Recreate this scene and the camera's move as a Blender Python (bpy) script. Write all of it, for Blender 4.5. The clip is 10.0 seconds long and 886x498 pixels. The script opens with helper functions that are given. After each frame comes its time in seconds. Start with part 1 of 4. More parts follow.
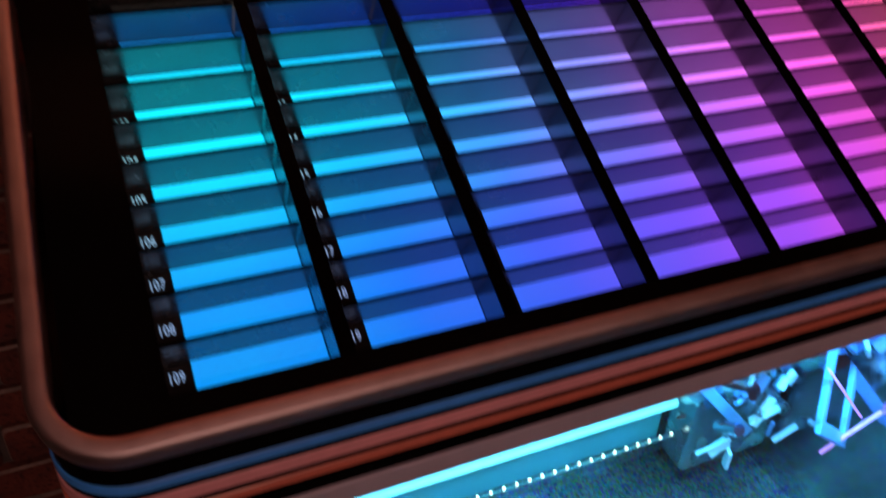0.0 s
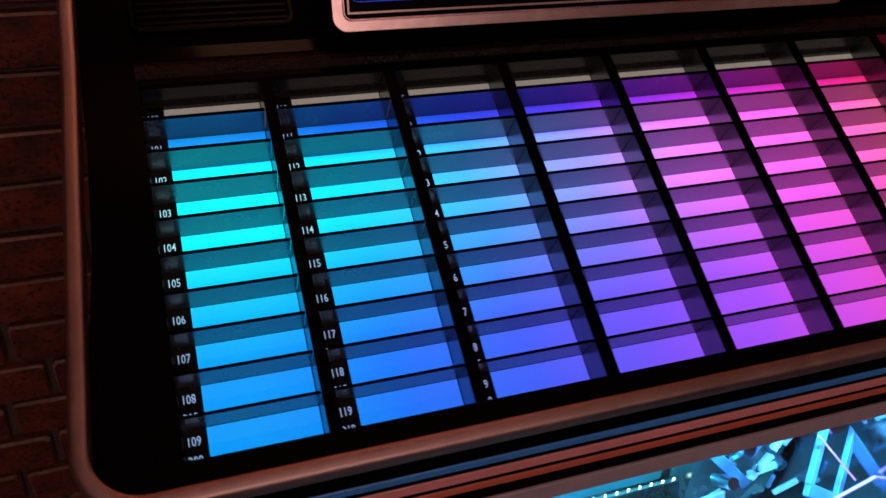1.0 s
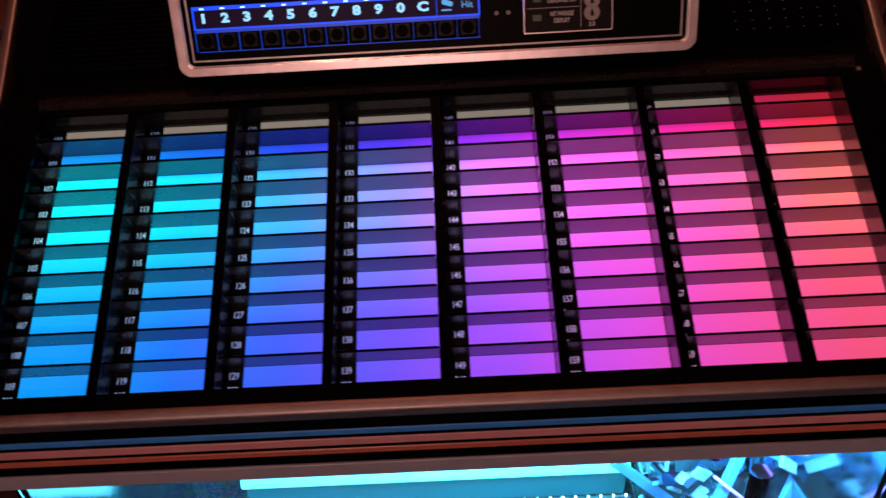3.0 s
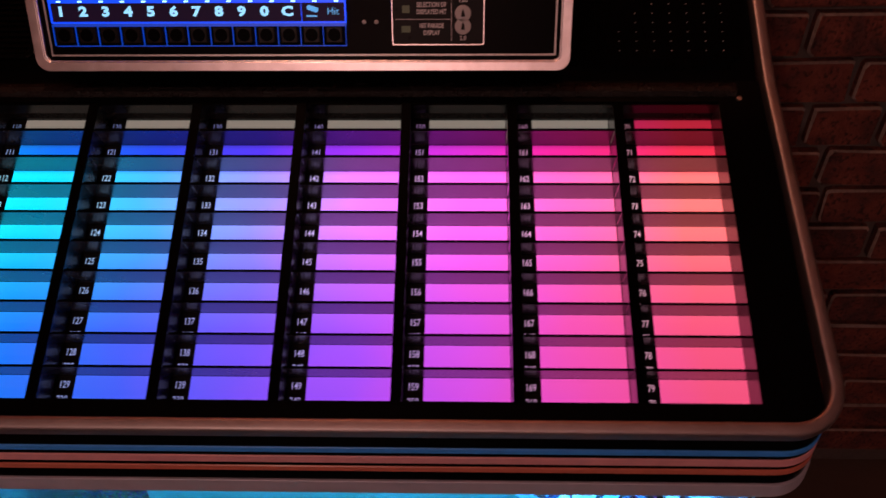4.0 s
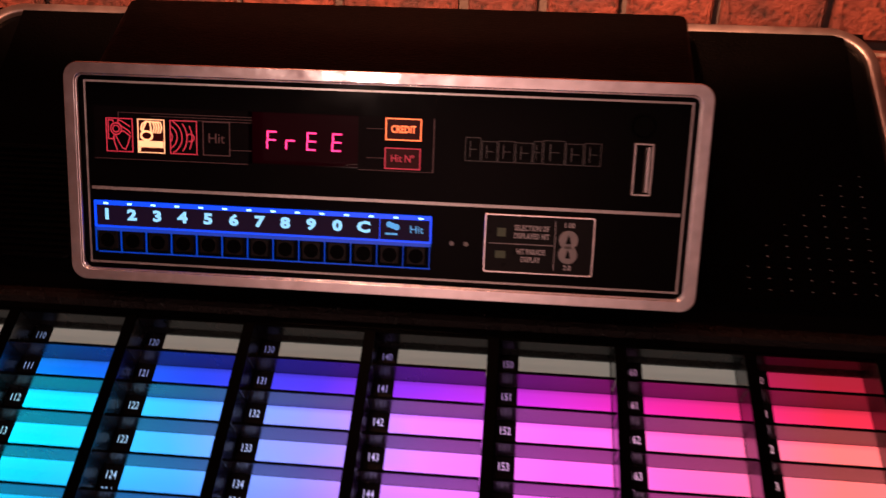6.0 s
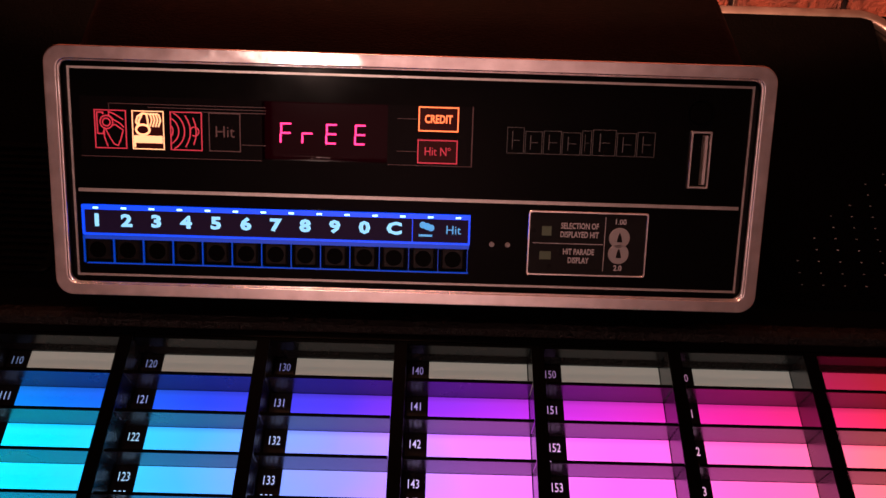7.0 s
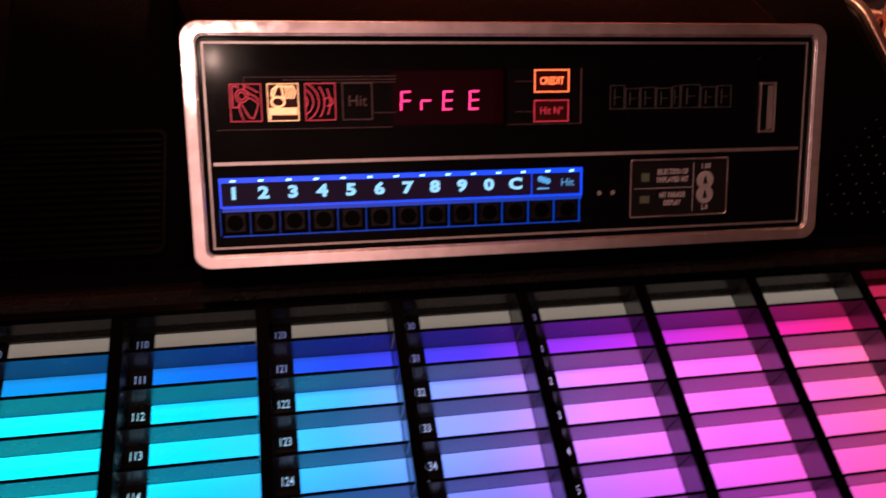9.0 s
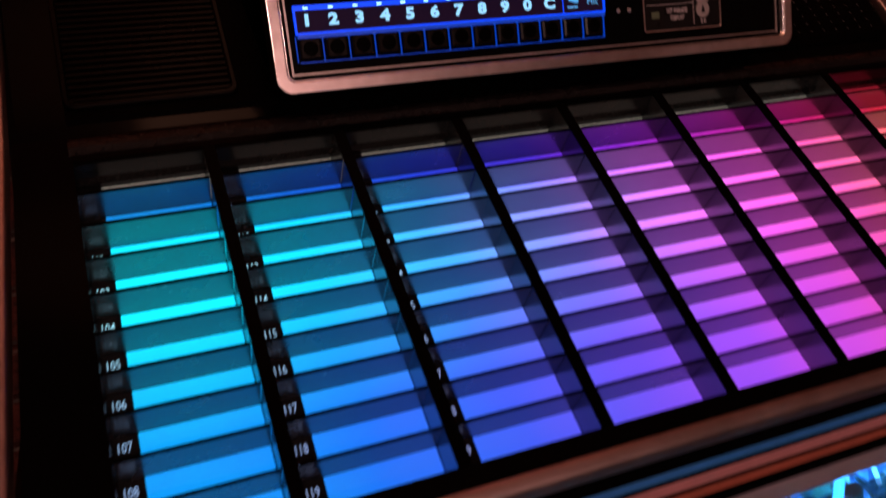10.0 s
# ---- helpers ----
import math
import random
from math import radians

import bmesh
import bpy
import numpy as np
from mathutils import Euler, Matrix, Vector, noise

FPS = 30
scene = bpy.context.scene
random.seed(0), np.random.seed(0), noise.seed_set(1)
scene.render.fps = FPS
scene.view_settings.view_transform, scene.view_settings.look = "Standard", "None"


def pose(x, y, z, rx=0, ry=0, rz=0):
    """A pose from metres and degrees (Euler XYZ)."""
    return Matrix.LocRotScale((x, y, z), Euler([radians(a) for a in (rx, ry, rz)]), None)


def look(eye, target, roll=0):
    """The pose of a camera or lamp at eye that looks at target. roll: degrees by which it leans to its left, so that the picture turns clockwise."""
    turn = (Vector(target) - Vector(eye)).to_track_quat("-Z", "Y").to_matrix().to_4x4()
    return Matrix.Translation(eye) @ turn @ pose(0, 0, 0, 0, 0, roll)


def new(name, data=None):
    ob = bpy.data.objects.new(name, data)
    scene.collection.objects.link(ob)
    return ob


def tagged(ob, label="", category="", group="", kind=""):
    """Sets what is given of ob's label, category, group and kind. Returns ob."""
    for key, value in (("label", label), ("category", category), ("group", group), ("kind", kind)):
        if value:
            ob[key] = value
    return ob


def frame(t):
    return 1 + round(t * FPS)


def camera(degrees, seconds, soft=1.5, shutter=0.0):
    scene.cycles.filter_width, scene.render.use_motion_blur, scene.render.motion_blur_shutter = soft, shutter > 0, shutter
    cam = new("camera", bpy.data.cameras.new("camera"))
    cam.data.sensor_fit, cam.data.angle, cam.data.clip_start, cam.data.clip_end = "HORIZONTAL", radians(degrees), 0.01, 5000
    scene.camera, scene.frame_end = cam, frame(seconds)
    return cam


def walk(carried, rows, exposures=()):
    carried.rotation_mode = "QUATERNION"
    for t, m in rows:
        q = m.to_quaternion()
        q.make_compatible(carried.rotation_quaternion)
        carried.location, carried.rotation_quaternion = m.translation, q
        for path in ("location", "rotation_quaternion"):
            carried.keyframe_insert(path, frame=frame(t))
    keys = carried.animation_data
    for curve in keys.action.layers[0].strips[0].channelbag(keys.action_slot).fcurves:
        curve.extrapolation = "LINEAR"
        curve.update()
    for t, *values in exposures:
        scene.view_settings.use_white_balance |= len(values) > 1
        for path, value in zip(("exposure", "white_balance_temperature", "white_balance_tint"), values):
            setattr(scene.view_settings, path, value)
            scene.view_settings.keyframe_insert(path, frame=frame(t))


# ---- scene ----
cam = camera(57.6, 10.0, soft=1.45, shutter=0.5)
PATH = [
    (0, -0.4195, -0.6089, 1.1961, 55.62, -2.92, -23.47),
    (0.2, -0.4246, -0.6039, 1.2291, 56.31, -3.23, -21.98),
    (0.5, -0.4304, -0.6048, 1.2731, 56.06, -3.97, -21.77),
    (1, -0.3891, -0.6480, 1.3008, 55.04, -3.26, -18.33),
    (1.5, -0.2954, -0.6986, 1.3627, 53.77, -2.64, -10.55),
    (2, -0.1972, -0.7451, 1.3914, 53.16, -0.34, -6.31),
    (3.3, 0.0620, -0.7739, 1.4038, 52.58, 2.97, 0.13),
    (3.5, 0.0858, -0.7500, 1.3989, 51.85, 1.03, -0.32),
    (4, 0.1586, -0.7327, 1.4142, 51.49, 0.66, 1.17),
    (4.5, 0.2074, -0.7224, 1.4345, 53.84, 0.21, 4.84),
    (5, 0.2102, -0.7089, 1.4410, 58.02, 0.02, 5.95),
    (5.5, 0.1750, -0.6502, 1.4259, 59.70, -0.49, 6.24),
    (6, 0.1074, -0.5802, 1.4064, 62.40, -0.66, 5.24),
    (6.2, 0.0835, -0.5586, 1.4006, 62.41, -0.60, 4.74),
    (7.5, -0.0113, -0.5237, 1.3729, 61.96, -2.11, -2.40),
    (8, -0.0577, -0.5517, 1.3690, 62.50, -1.51, -4.11),
    (8.5, -0.1174, -0.5673, 1.3682, 62.91, -2.50, -8.30),
    (9, -0.1973, -0.5667, 1.3533, 63.45, -2.61, -11.62),
    (9.5, -0.2944, -0.5897, 1.2914, 63.86, -1.27, -17.00),
    (10, -0.3765, -0.6388, 1.2321, 63.99, -0.06, -22.33),
]
walk(cam, [(row[0], pose(*row[1:])) for row in PATH])

# ---- light ----
world = bpy.data.worlds.new("world")
scene.world = world
world.use_nodes = True
wbg = world.node_tree.nodes["Background"]
wbg.inputs[0].default_value = (0.6, 0.30, 0.75, 1)
wbg.inputs[1].default_value = 0.013


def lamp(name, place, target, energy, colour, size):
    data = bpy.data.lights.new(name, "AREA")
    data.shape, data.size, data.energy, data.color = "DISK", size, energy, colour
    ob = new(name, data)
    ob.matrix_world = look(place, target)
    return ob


spot = bpy.data.lights.new("ceiling_spot", "SPOT")
spot.energy, spot.color, spot.spot_size, spot.spot_blend, spot.shadow_soft_size = 14, (1.0, 0.42, 0.26), radians(78), 0.8, 0.20
new("ceiling_spot", spot).matrix_world = look((-0.15, 0.0, 2.05), (0.03, 0.33, 1.28))
shaded = bpy.data.lights.new("shaded_wall_light", "SPOT")
shaded.energy, shaded.color, shaded.spot_size, shaded.spot_blend, shaded.shadow_soft_size = 84, (1.0, 0.38, 0.20), radians(149), 0.14, 0.02
new("shaded_wall_light", shaded).matrix_world = look((0.02, -0.10, 1.65), (0.02, 0.33, 1.75))
bulb = bpy.data.lights.new("hanging_bulb", "POINT")
bulb.energy, bulb.color, bulb.shadow_soft_size = 13, (1.0, 0.64, 0.54), 0.02
new("hanging_bulb", bulb).matrix_world = pose(-0.365, -1.78, 1.888)
# Two fills added behind the camera: they light wall and ceiling for chrome to reflect
lamp("south_wall_fill", (-0.2, -2.3, 1.7), (-0.2, -3.2, 2.0), 33.0, (1.0, 0.66, 0.68), 0.5)
lamp("ceiling_fill", (0.0, -1.5, 2.0), (0.0, -1.2, 2.6), 8.0, (1.0, 0.44, 0.40), 0.4)

# ---- materials ----
MATS = {}


def material(name, colour, rough=0.5, metal=0.0, spec=0.5, grain=0.0, grain_scale=60.0, bump=0.0, bump_scale=200.0,
             emit=None, strength=0.0, coat=0.0):
    """A principled surface with noise in its colour at two scales, and fine relief."""
    m = bpy.data.materials.new(name)
    m.use_nodes = True
    nt = m.node_tree
    b = nt.nodes["Principled BSDF"]
    b.inputs["Base Color"].default_value = (*colour, 1)
    b.inputs["Roughness"].default_value = rough
    b.inputs["Metallic"].default_value = metal
    b.inputs["Specular IOR Level"].default_value = spec
    b.inputs["Coat Weight"].default_value = coat
    if grain or bump:
        geo = nt.nodes.new("ShaderNodeNewGeometry")
    if grain:
        n1, n2 = nt.nodes.new("ShaderNodeTexNoise"), nt.nodes.new("ShaderNodeTexNoise")
        n1.inputs["Scale"].default_value, n2.inputs["Scale"].default_value = grain_scale, grain_scale / 9
        n1.inputs["Detail"].default_value = 6
        add = nt.nodes.new("ShaderNodeMath")
        add.operation = "ADD"
        nt.links.new(geo.outputs["Position"], n1.inputs["Vector"])
        nt.links.new(geo.outputs["Position"], n2.inputs["Vector"])
        nt.links.new(n1.outputs["Fac"], add.inputs[0])
        nt.links.new(n2.outputs["Fac"], add.inputs[1])
        ramp = nt.nodes.new("ShaderNodeMapRange")
        ramp.inputs["From Min"].default_value, ramp.inputs["From Max"].default_value = 0.6, 1.4
        ramp.inputs["To Min"].default_value, ramp.inputs["To Max"].default_value = 1 - grain, 1 + grain
        nt.links.new(add.outputs[0], ramp.inputs["Value"])
        mul = nt.nodes.new("ShaderNodeVectorMath")
        mul.operation = "SCALE"
        mul.inputs[0].default_value = colour
        nt.links.new(ramp.outputs["Result"], mul.inputs["Scale"])
        nt.links.new(mul.outputs[0], b.inputs["Base Color"])
        r2 = nt.nodes.new("ShaderNodeMapRange")
        r2.inputs["From Min"].default_value, r2.inputs["From Max"].default_value = 0.6, 1.4
        r2.inputs["To Min"].default_value = max(0.02, rough - 0.12 * grain / 0.3)
        r2.inputs["To Max"].default_value = min(1, rough + 0.15 * grain / 0.3)
        nt.links.new(add.outputs[0], r2.inputs["Value"])
        nt.links.new(r2.outputs["Result"], b.inputs["Roughness"])
    if bump:
        n3, bp = nt.nodes.new("ShaderNodeTexNoise"), nt.nodes.new("ShaderNodeBump")
        n3.inputs["Scale"].default_value, n3.inputs["Detail"].default_value = bump_scale, 4
        bp.inputs["Strength"].default_value, bp.inputs["Distance"].default_value = bump, 0.002
        nt.links.new(geo.outputs["Position"], n3.inputs["Vector"])
        nt.links.new(n3.outputs["Fac"], bp.inputs["Height"])
        nt.links.new(bp.outputs["Normal"], b.inputs["Normal"])
    if emit:
        b.inputs["Emission Color"].default_value = (*emit, 1)
        b.inputs["Emission Strength"].default_value = strength
    MATS[name] = m
    return m


TILT = 28.0
TITLE = pose(-0.4, 0, 1.0, TILT, 0, 0)                       # local: across, up the panel, out of it
CTRL = TITLE @ pose(0, 0.0259, 0.0539, 45, 0, 0)             # the same for the control face
PITCH, ROW = 0.105, 0.03009
STRIP_W = 0.0777

chrome = material("chrome", (0.62, 0.59, 0.58), 0.29, 1.0, grain=0.10, grain_scale=90, bump=0.05, bump_scale=60)
trim_chrome = material("trim_chrome", (0.36, 0.31, 0.31), 0.45, 1.0, grain=0.18, grain_scale=70, bump=0.06, bump_scale=60)
bezel_chrome = material("bezel_chrome", (0.86, 0.84, 0.84), 0.115, 1.0, grain=0.22, grain_scale=90, bump=0.08, bump_scale=50)
brushed = material("brushed_aluminium", (0.50, 0.47, 0.46), 0.34, 1.0, grain=0.14, grain_scale=70, bump=0.06, bump_scale=300)
black_gloss = material("black_gloss", (0.0015, 0.0015, 0.0016), 0.12, spec=0.03, grain=0.06, grain_scale=30)
black_matt = material("black_matt", (0.0015, 0.0015, 0.0015), 0.5, spec=0.04, grain=0.3, grain_scale=50)
leather = material("leatherette", (0.0007, 0.0006, 0.0006), 0.42, spec=0.012, grain=0.2, grain_scale=90, bump=0.6, bump_scale=420)
crate = material("smoked_acrylic", (0.155, 0.155, 0.165), 0.24, 0.85, spec=0.5, grain=0.12, grain_scale=40, bump=0.03, bump_scale=50)
bar_black = material("bar_black", (0.001, 0.001, 0.001), 0.22, spec=0.02, grain=0.1, grain_scale=70)
crate_edge = material("black_edge", (0.001, 0.001, 0.001), 0.4, spec=0.012)
blue_paint = material("blue_paint", (0.04, 0.28, 0.85), 0.4, grain=0.15, grain_scale=60)
pink_paint = material("salmon_paint", (0.62, 0.29, 0.31), 0.42, grain=0.15, grain_scale=60)
orange_paint = material("orange_paint", (0.50, 0.14, 0.09), 0.3, grain=0.15, grain_scale=60)
satin = material("satin_aluminium", (0.40, 0.40, 0.48), 0.5, 0.25, grain=0.1, grain_scale=60)
ink_grey = material("ink_grey", (0.34, 0.34, 0.36), 0.5)


def light_card(name, share, pale=0.0):
    """Cards lit from behind by a strip of coloured diodes, painted as emission: the hue runs along the panel, the light
    is strongest near the diodes' row.
    """
    m = bpy.data.materials.new(name)
    m.use_nodes = True
    nt, lk = m.node_tree, m.node_tree.links
    b = nt.nodes["Principled BSDF"]
    b.inputs["Base Color"].default_value = (0.05, 0.05, 0.05, 1)
    b.inputs["Roughness"].default_value = 0.6
    b.inputs["Specular IOR Level"].default_value = 0.1
    geo, sep = nt.nodes.new("ShaderNodeNewGeometry"), nt.nodes.new("ShaderNodeSeparateXYZ")
    lk.new(geo.outputs["Position"], sep.inputs[0])
    c = math.cos(radians(TILT))

    def math_node(op, a, bb):
        n = nt.nodes.new("ShaderNodeMath")
        n.operation = op
        for i, x in enumerate((a, bb)):
            if isinstance(x, float):
                n.inputs[i].default_value = x
            else:
                lk.new(x, n.inputs[i])
        return n.outputs[0]

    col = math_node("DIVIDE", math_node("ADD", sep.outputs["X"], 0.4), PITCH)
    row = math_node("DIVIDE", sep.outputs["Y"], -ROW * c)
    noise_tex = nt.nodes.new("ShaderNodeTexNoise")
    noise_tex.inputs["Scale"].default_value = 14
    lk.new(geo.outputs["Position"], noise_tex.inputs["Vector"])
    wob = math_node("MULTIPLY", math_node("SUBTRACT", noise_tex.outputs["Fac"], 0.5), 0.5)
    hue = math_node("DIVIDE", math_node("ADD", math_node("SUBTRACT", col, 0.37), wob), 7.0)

    def ramp(x, stops):
        r = nt.nodes.new("ShaderNodeValToRGB")
        lk.new(x, r.inputs[0])
        e = r.color_ramp.elements
        while len(e) < len(stops):
            e.new(0.5)
        for k, (at, colour) in zip(e, stops):
            k.position, k.color = at, (*colour, 1)
        return r.outputs["Color"]

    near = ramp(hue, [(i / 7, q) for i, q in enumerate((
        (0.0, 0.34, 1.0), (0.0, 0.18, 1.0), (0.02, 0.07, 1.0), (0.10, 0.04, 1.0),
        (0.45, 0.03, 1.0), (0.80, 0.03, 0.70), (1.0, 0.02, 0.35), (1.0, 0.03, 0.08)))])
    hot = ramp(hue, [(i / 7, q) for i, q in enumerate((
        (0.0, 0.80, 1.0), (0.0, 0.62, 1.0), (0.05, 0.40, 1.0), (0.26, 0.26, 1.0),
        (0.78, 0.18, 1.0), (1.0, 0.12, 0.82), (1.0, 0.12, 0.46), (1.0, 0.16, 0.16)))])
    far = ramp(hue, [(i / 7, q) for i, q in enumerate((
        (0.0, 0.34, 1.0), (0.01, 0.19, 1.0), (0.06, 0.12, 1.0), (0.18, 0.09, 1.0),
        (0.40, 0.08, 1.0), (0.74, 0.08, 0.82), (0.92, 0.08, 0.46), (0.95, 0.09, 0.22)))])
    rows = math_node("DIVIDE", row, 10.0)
    grey = lambda q: (q, q, q)

    def blended(a, bb, k0, k1):
        n = nt.nodes.new("ShaderNodeMix")
        n.data_type = "RGBA"
        lk.new(ramp(rows, [(k0, grey(0)), (k1, grey(1))]), n.inputs["Factor"])
        lk.new(a, n.inputs["A"])
        lk.new(bb, n.inputs["B"])
        return n.outputs["Result"]

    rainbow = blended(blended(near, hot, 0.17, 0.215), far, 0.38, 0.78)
    if pale:
        white = nt.nodes.new("ShaderNodeMix")
        white.data_type = "RGBA"
        white.inputs["Factor"].default_value = pale
        white.inputs["B"].default_value = (0.80, 0.82, 0.88, 1)
        lk.new(rainbow, white.inputs["A"])
        rainbow = white.outputs["Result"]
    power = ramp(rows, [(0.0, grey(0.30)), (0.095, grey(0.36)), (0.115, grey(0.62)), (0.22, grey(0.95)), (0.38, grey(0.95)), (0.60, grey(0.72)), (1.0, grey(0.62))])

    def scaled(v, k):
        n = nt.nodes.new("ShaderNodeVectorMath")
        n.operation = "SCALE"
        lk.new(v, n.inputs[0])
        n.inputs["Scale"].default_value = k
        return n.outputs[0]

    def vec(op, a, bb):
        n = nt.nodes.new("ShaderNodeVectorMath")
        n.operation = op
        lk.new(a, n.inputs[0])
        lk.new(bb, n.inputs[1])
        return n.outputs[0]

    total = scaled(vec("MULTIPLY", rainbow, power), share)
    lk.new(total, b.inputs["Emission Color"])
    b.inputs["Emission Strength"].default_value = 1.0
    return m


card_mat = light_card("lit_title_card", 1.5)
digit_mat = light_card("lit_digit", 1.1, 0.45)
# Plain cards: faint emission added to lift their paper
plain_glow_card = material("plain_glow_card", (0.50, 0.49, 0.44), 0.6, grain=0.08, grain_scale=20, emit=(0.90, 0.88, 0.76), strength=0.17)

# ---- mesh tools ----


def part(name, bm, mats, parent=None, label="", smooth=False):
    me = bpy.data.meshes.new(name)
    bm.normal_update()
    bm.to_mesh(me)
    bm.free()
    for m in mats if isinstance(mats, (list, tuple)) else [mats]:
        me.materials.append(m)
    if smooth:
        for poly in me.polygons:
            poly.use_smooth = True
    ob = new(name, me)
    ob.parent = parent
    if label:
        tagged(ob, label)
    return ob


def box(bm, x0, x1, y0, y1, z0, z1, m=None, mat=0, bevel=0.0):
    """A box in the frame m."""
    m = m or Matrix()
    got = bmesh.ops.create_cube(bm, size=1)["verts"]
    for v in got:
        v.co = Vector(((x0 + x1) / 2 + v.co.x * (x1 - x0), (y0 + y1) / 2 + v.co.y * (y1 - y0), (z0 + z1) / 2 + v.co.z * (z1 - z0)))
    faces = {f for v in got for f in v.link_faces}
    if bevel:
        edges = list({e for v in got for e in v.link_edges})
        res = bmesh.ops.bevel(bm, geom=edges, offset=bevel, segments=2, affect="EDGES", profile=0.5)
        faces = set(res["faces"]) | {f for f in faces if f.is_valid}
        got = list({v for f in faces for v in f.verts})
    for f in faces:
        f.material_index = mat
    for v in got:
        v.co = m @ v.co
    return bm


def rounded_rect(x0, x1, y0, y1, r, n=6):
    pts = []
    for cx, cy, a0 in ((x1 - r, y1 - r, 0), (x0 + r, y1 - r, 90), (x0 + r, y0 + r, 180), (x1 - r, y0 + r, 270)):
        for i in range(n + 1):
            a = radians(a0 + 90 * i / n)
            pts.append((cx + r * math.cos(a), cy + r * math.sin(a)))
    return pts


def ring(bm, outer, inner, z0, z1, m, mat=0, chamfer=0.0):
    """A flat ring with thickness between two outlines of as many points."""
    n = len(outer)
    lift = [(outer, z0), (outer, z1 - chamfer), ([(o[0] + (i[0] - o[0]) * 0.25, o[1] + (i[1] - o[1]) * 0.25) for o, i in zip(outer, inner)], z1),
            ([(o[0] + (i[0] - o[0]) * 0.8, o[1] + (i[1] - o[1]) * 0.8) for o, i in zip(outer, inner)], z1), (inner, z1 - chamfer), (inner, z0)]
    loops = [[bm.verts.new(m @ Vector((x, y, z))) for x, y in pts] for pts, z in lift]
    for a, b2 in zip(loops, loops[1:] + loops[:1]):
        for k in range(n):
            f = bm.faces.new((a[k], a[(k + 1) % n], b2[(k + 1) % n], b2[k]))
            f.material_index = mat
    return bm


def ring_section(bm, outer, inner, section, m):
    """A ring whose section is given as (share of the way from outer to inner outline, height)."""
    n = len(outer)
    loops = [[bm.verts.new(m @ Vector((o[0] + (i[0] - o[0]) * k, o[1] + (i[1] - o[1]) * k, z))) for o, i in zip(outer, inner)] for k, z in section]
    for a, b2 in zip(loops, loops[1:]):
        for k in range(n):
            bm.faces.new((a[k], a[(k + 1) % n], b2[(k + 1) % n], b2[k]))
    return bm


def plate(bm, outline, z0, z1, m, mat=0):
    lo = [bm.verts.new(m @ Vector((x, y, z0))) for x, y in outline]
    hi = [bm.verts.new(m @ Vector((x, y, z1))) for x, y in outline]
    n = len(outline)
    fs = [bm.faces.new(hi), bm.faces.new(lo[::-1])] + [bm.faces.new((lo[k], lo[(k + 1) % n], hi[(k + 1) % n], hi[k])) for k in range(n)]
    for f in fs:
        f.material_index = mat
    return bm


def cylinder(bm, x, y, z0, z1, r0, r1, m, n=16, mat=0):
    return plate_taper(bm, [(x + r0 * math.cos(2 * math.pi * k / n), y + r0 * math.sin(2 * math.pi * k / n)) for k in range(n)],
                       [(x + r1 * math.cos(2 * math.pi * k / n), y + r1 * math.sin(2 * math.pi * k / n)) for k in range(n)], z0, z1, m, mat)


def plate_taper(bm, low, high, z0, z1, m, mat=0):
    lo = [bm.verts.new(m @ Vector((x, y, z0))) for x, y in low]
    hi = [bm.verts.new(m @ Vector((x, y, z1))) for x, y in high]
    n = len(low)
    fs = [bm.faces.new(hi), bm.faces.new(lo[::-1])] + [bm.faces.new((lo[k], lo[(k + 1) % n], hi[(k + 1) % n], hi[k])) for k in range(n)]
    for f in fs:
        f.material_index = mat
    return bm


def sweep(bm, path, section, closed=False, mat=0):
    """Sweeps a section (list of (side, lift)) along path rows of (place, side direction, lift direction)."""
    loops = [[bm.verts.new(p + s * a + u * b) for a, b in section] for p, s, u in path]
    n = len(section)
    pairs = list(zip(loops, loops[1:] + (loops[:1] if closed else [])))
    for a, b2 in pairs[:len(loops) if closed else len(loops) - 1]:
        for k in range(n):
            f = bm.faces.new((a[k], b2[k], b2[(k + 1) % n], a[(k + 1) % n]))
            f.material_index = mat
    if not closed:
        bm.faces.new(loops[0])
        bm.faces.new(loops[-1][::-1])
    bmesh.ops.recalc_face_normals(bm, faces=bm.faces)
    return bm


def extrude_x(bm, profile, x0, x1, mat=0):
    """A closed profile of (y, z) drawn out along x."""
    a = [bm.verts.new((x0, y, z)) for y, z in profile]
    b2 = [bm.verts.new((x1, y, z)) for y, z in profile]
    n = len(profile)
    fs = [bm.faces.new(a), bm.faces.new(b2[::-1])] + [bm.faces.new((a[k], a[(k + 1) % n], b2[(k + 1) % n], b2[k])) for k in range(n)]
    for f in fs:
        f.material_index = mat
    bmesh.ops.recalc_face_normals(bm, faces=fs)
    return bm


TEXTS = {}


def text_mesh(words, size, squeeze=1.0, bold=0.0, depth=0.0):
    """A mesh of flat lettering in the built-in font, centred on its origin."""
    key = (words, size, squeeze, bold, depth)
    if key not in TEXTS:
        cu = bpy.data.curves.new("lettering", "FONT")
        cu.body, cu.size, cu.align_x, cu.align_y = words, size, "CENTER", "CENTER"
        cu.offset, cu.resolution_u, cu.extrude = bold, 2, depth
        ob = bpy.data.objects.new("lettering", cu)
        scene.collection.objects.link(ob)
        bpy.context.view_layer.update()
        me = bpy.data.meshes.new_from_object(ob.evaluated_get(bpy.context.evaluated_depsgraph_get()))
        bpy.data.objects.remove(ob)
        for v in me.vertices:
            v.co.x *= squeeze
        TEXTS[key] = me
    return TEXTS[key]


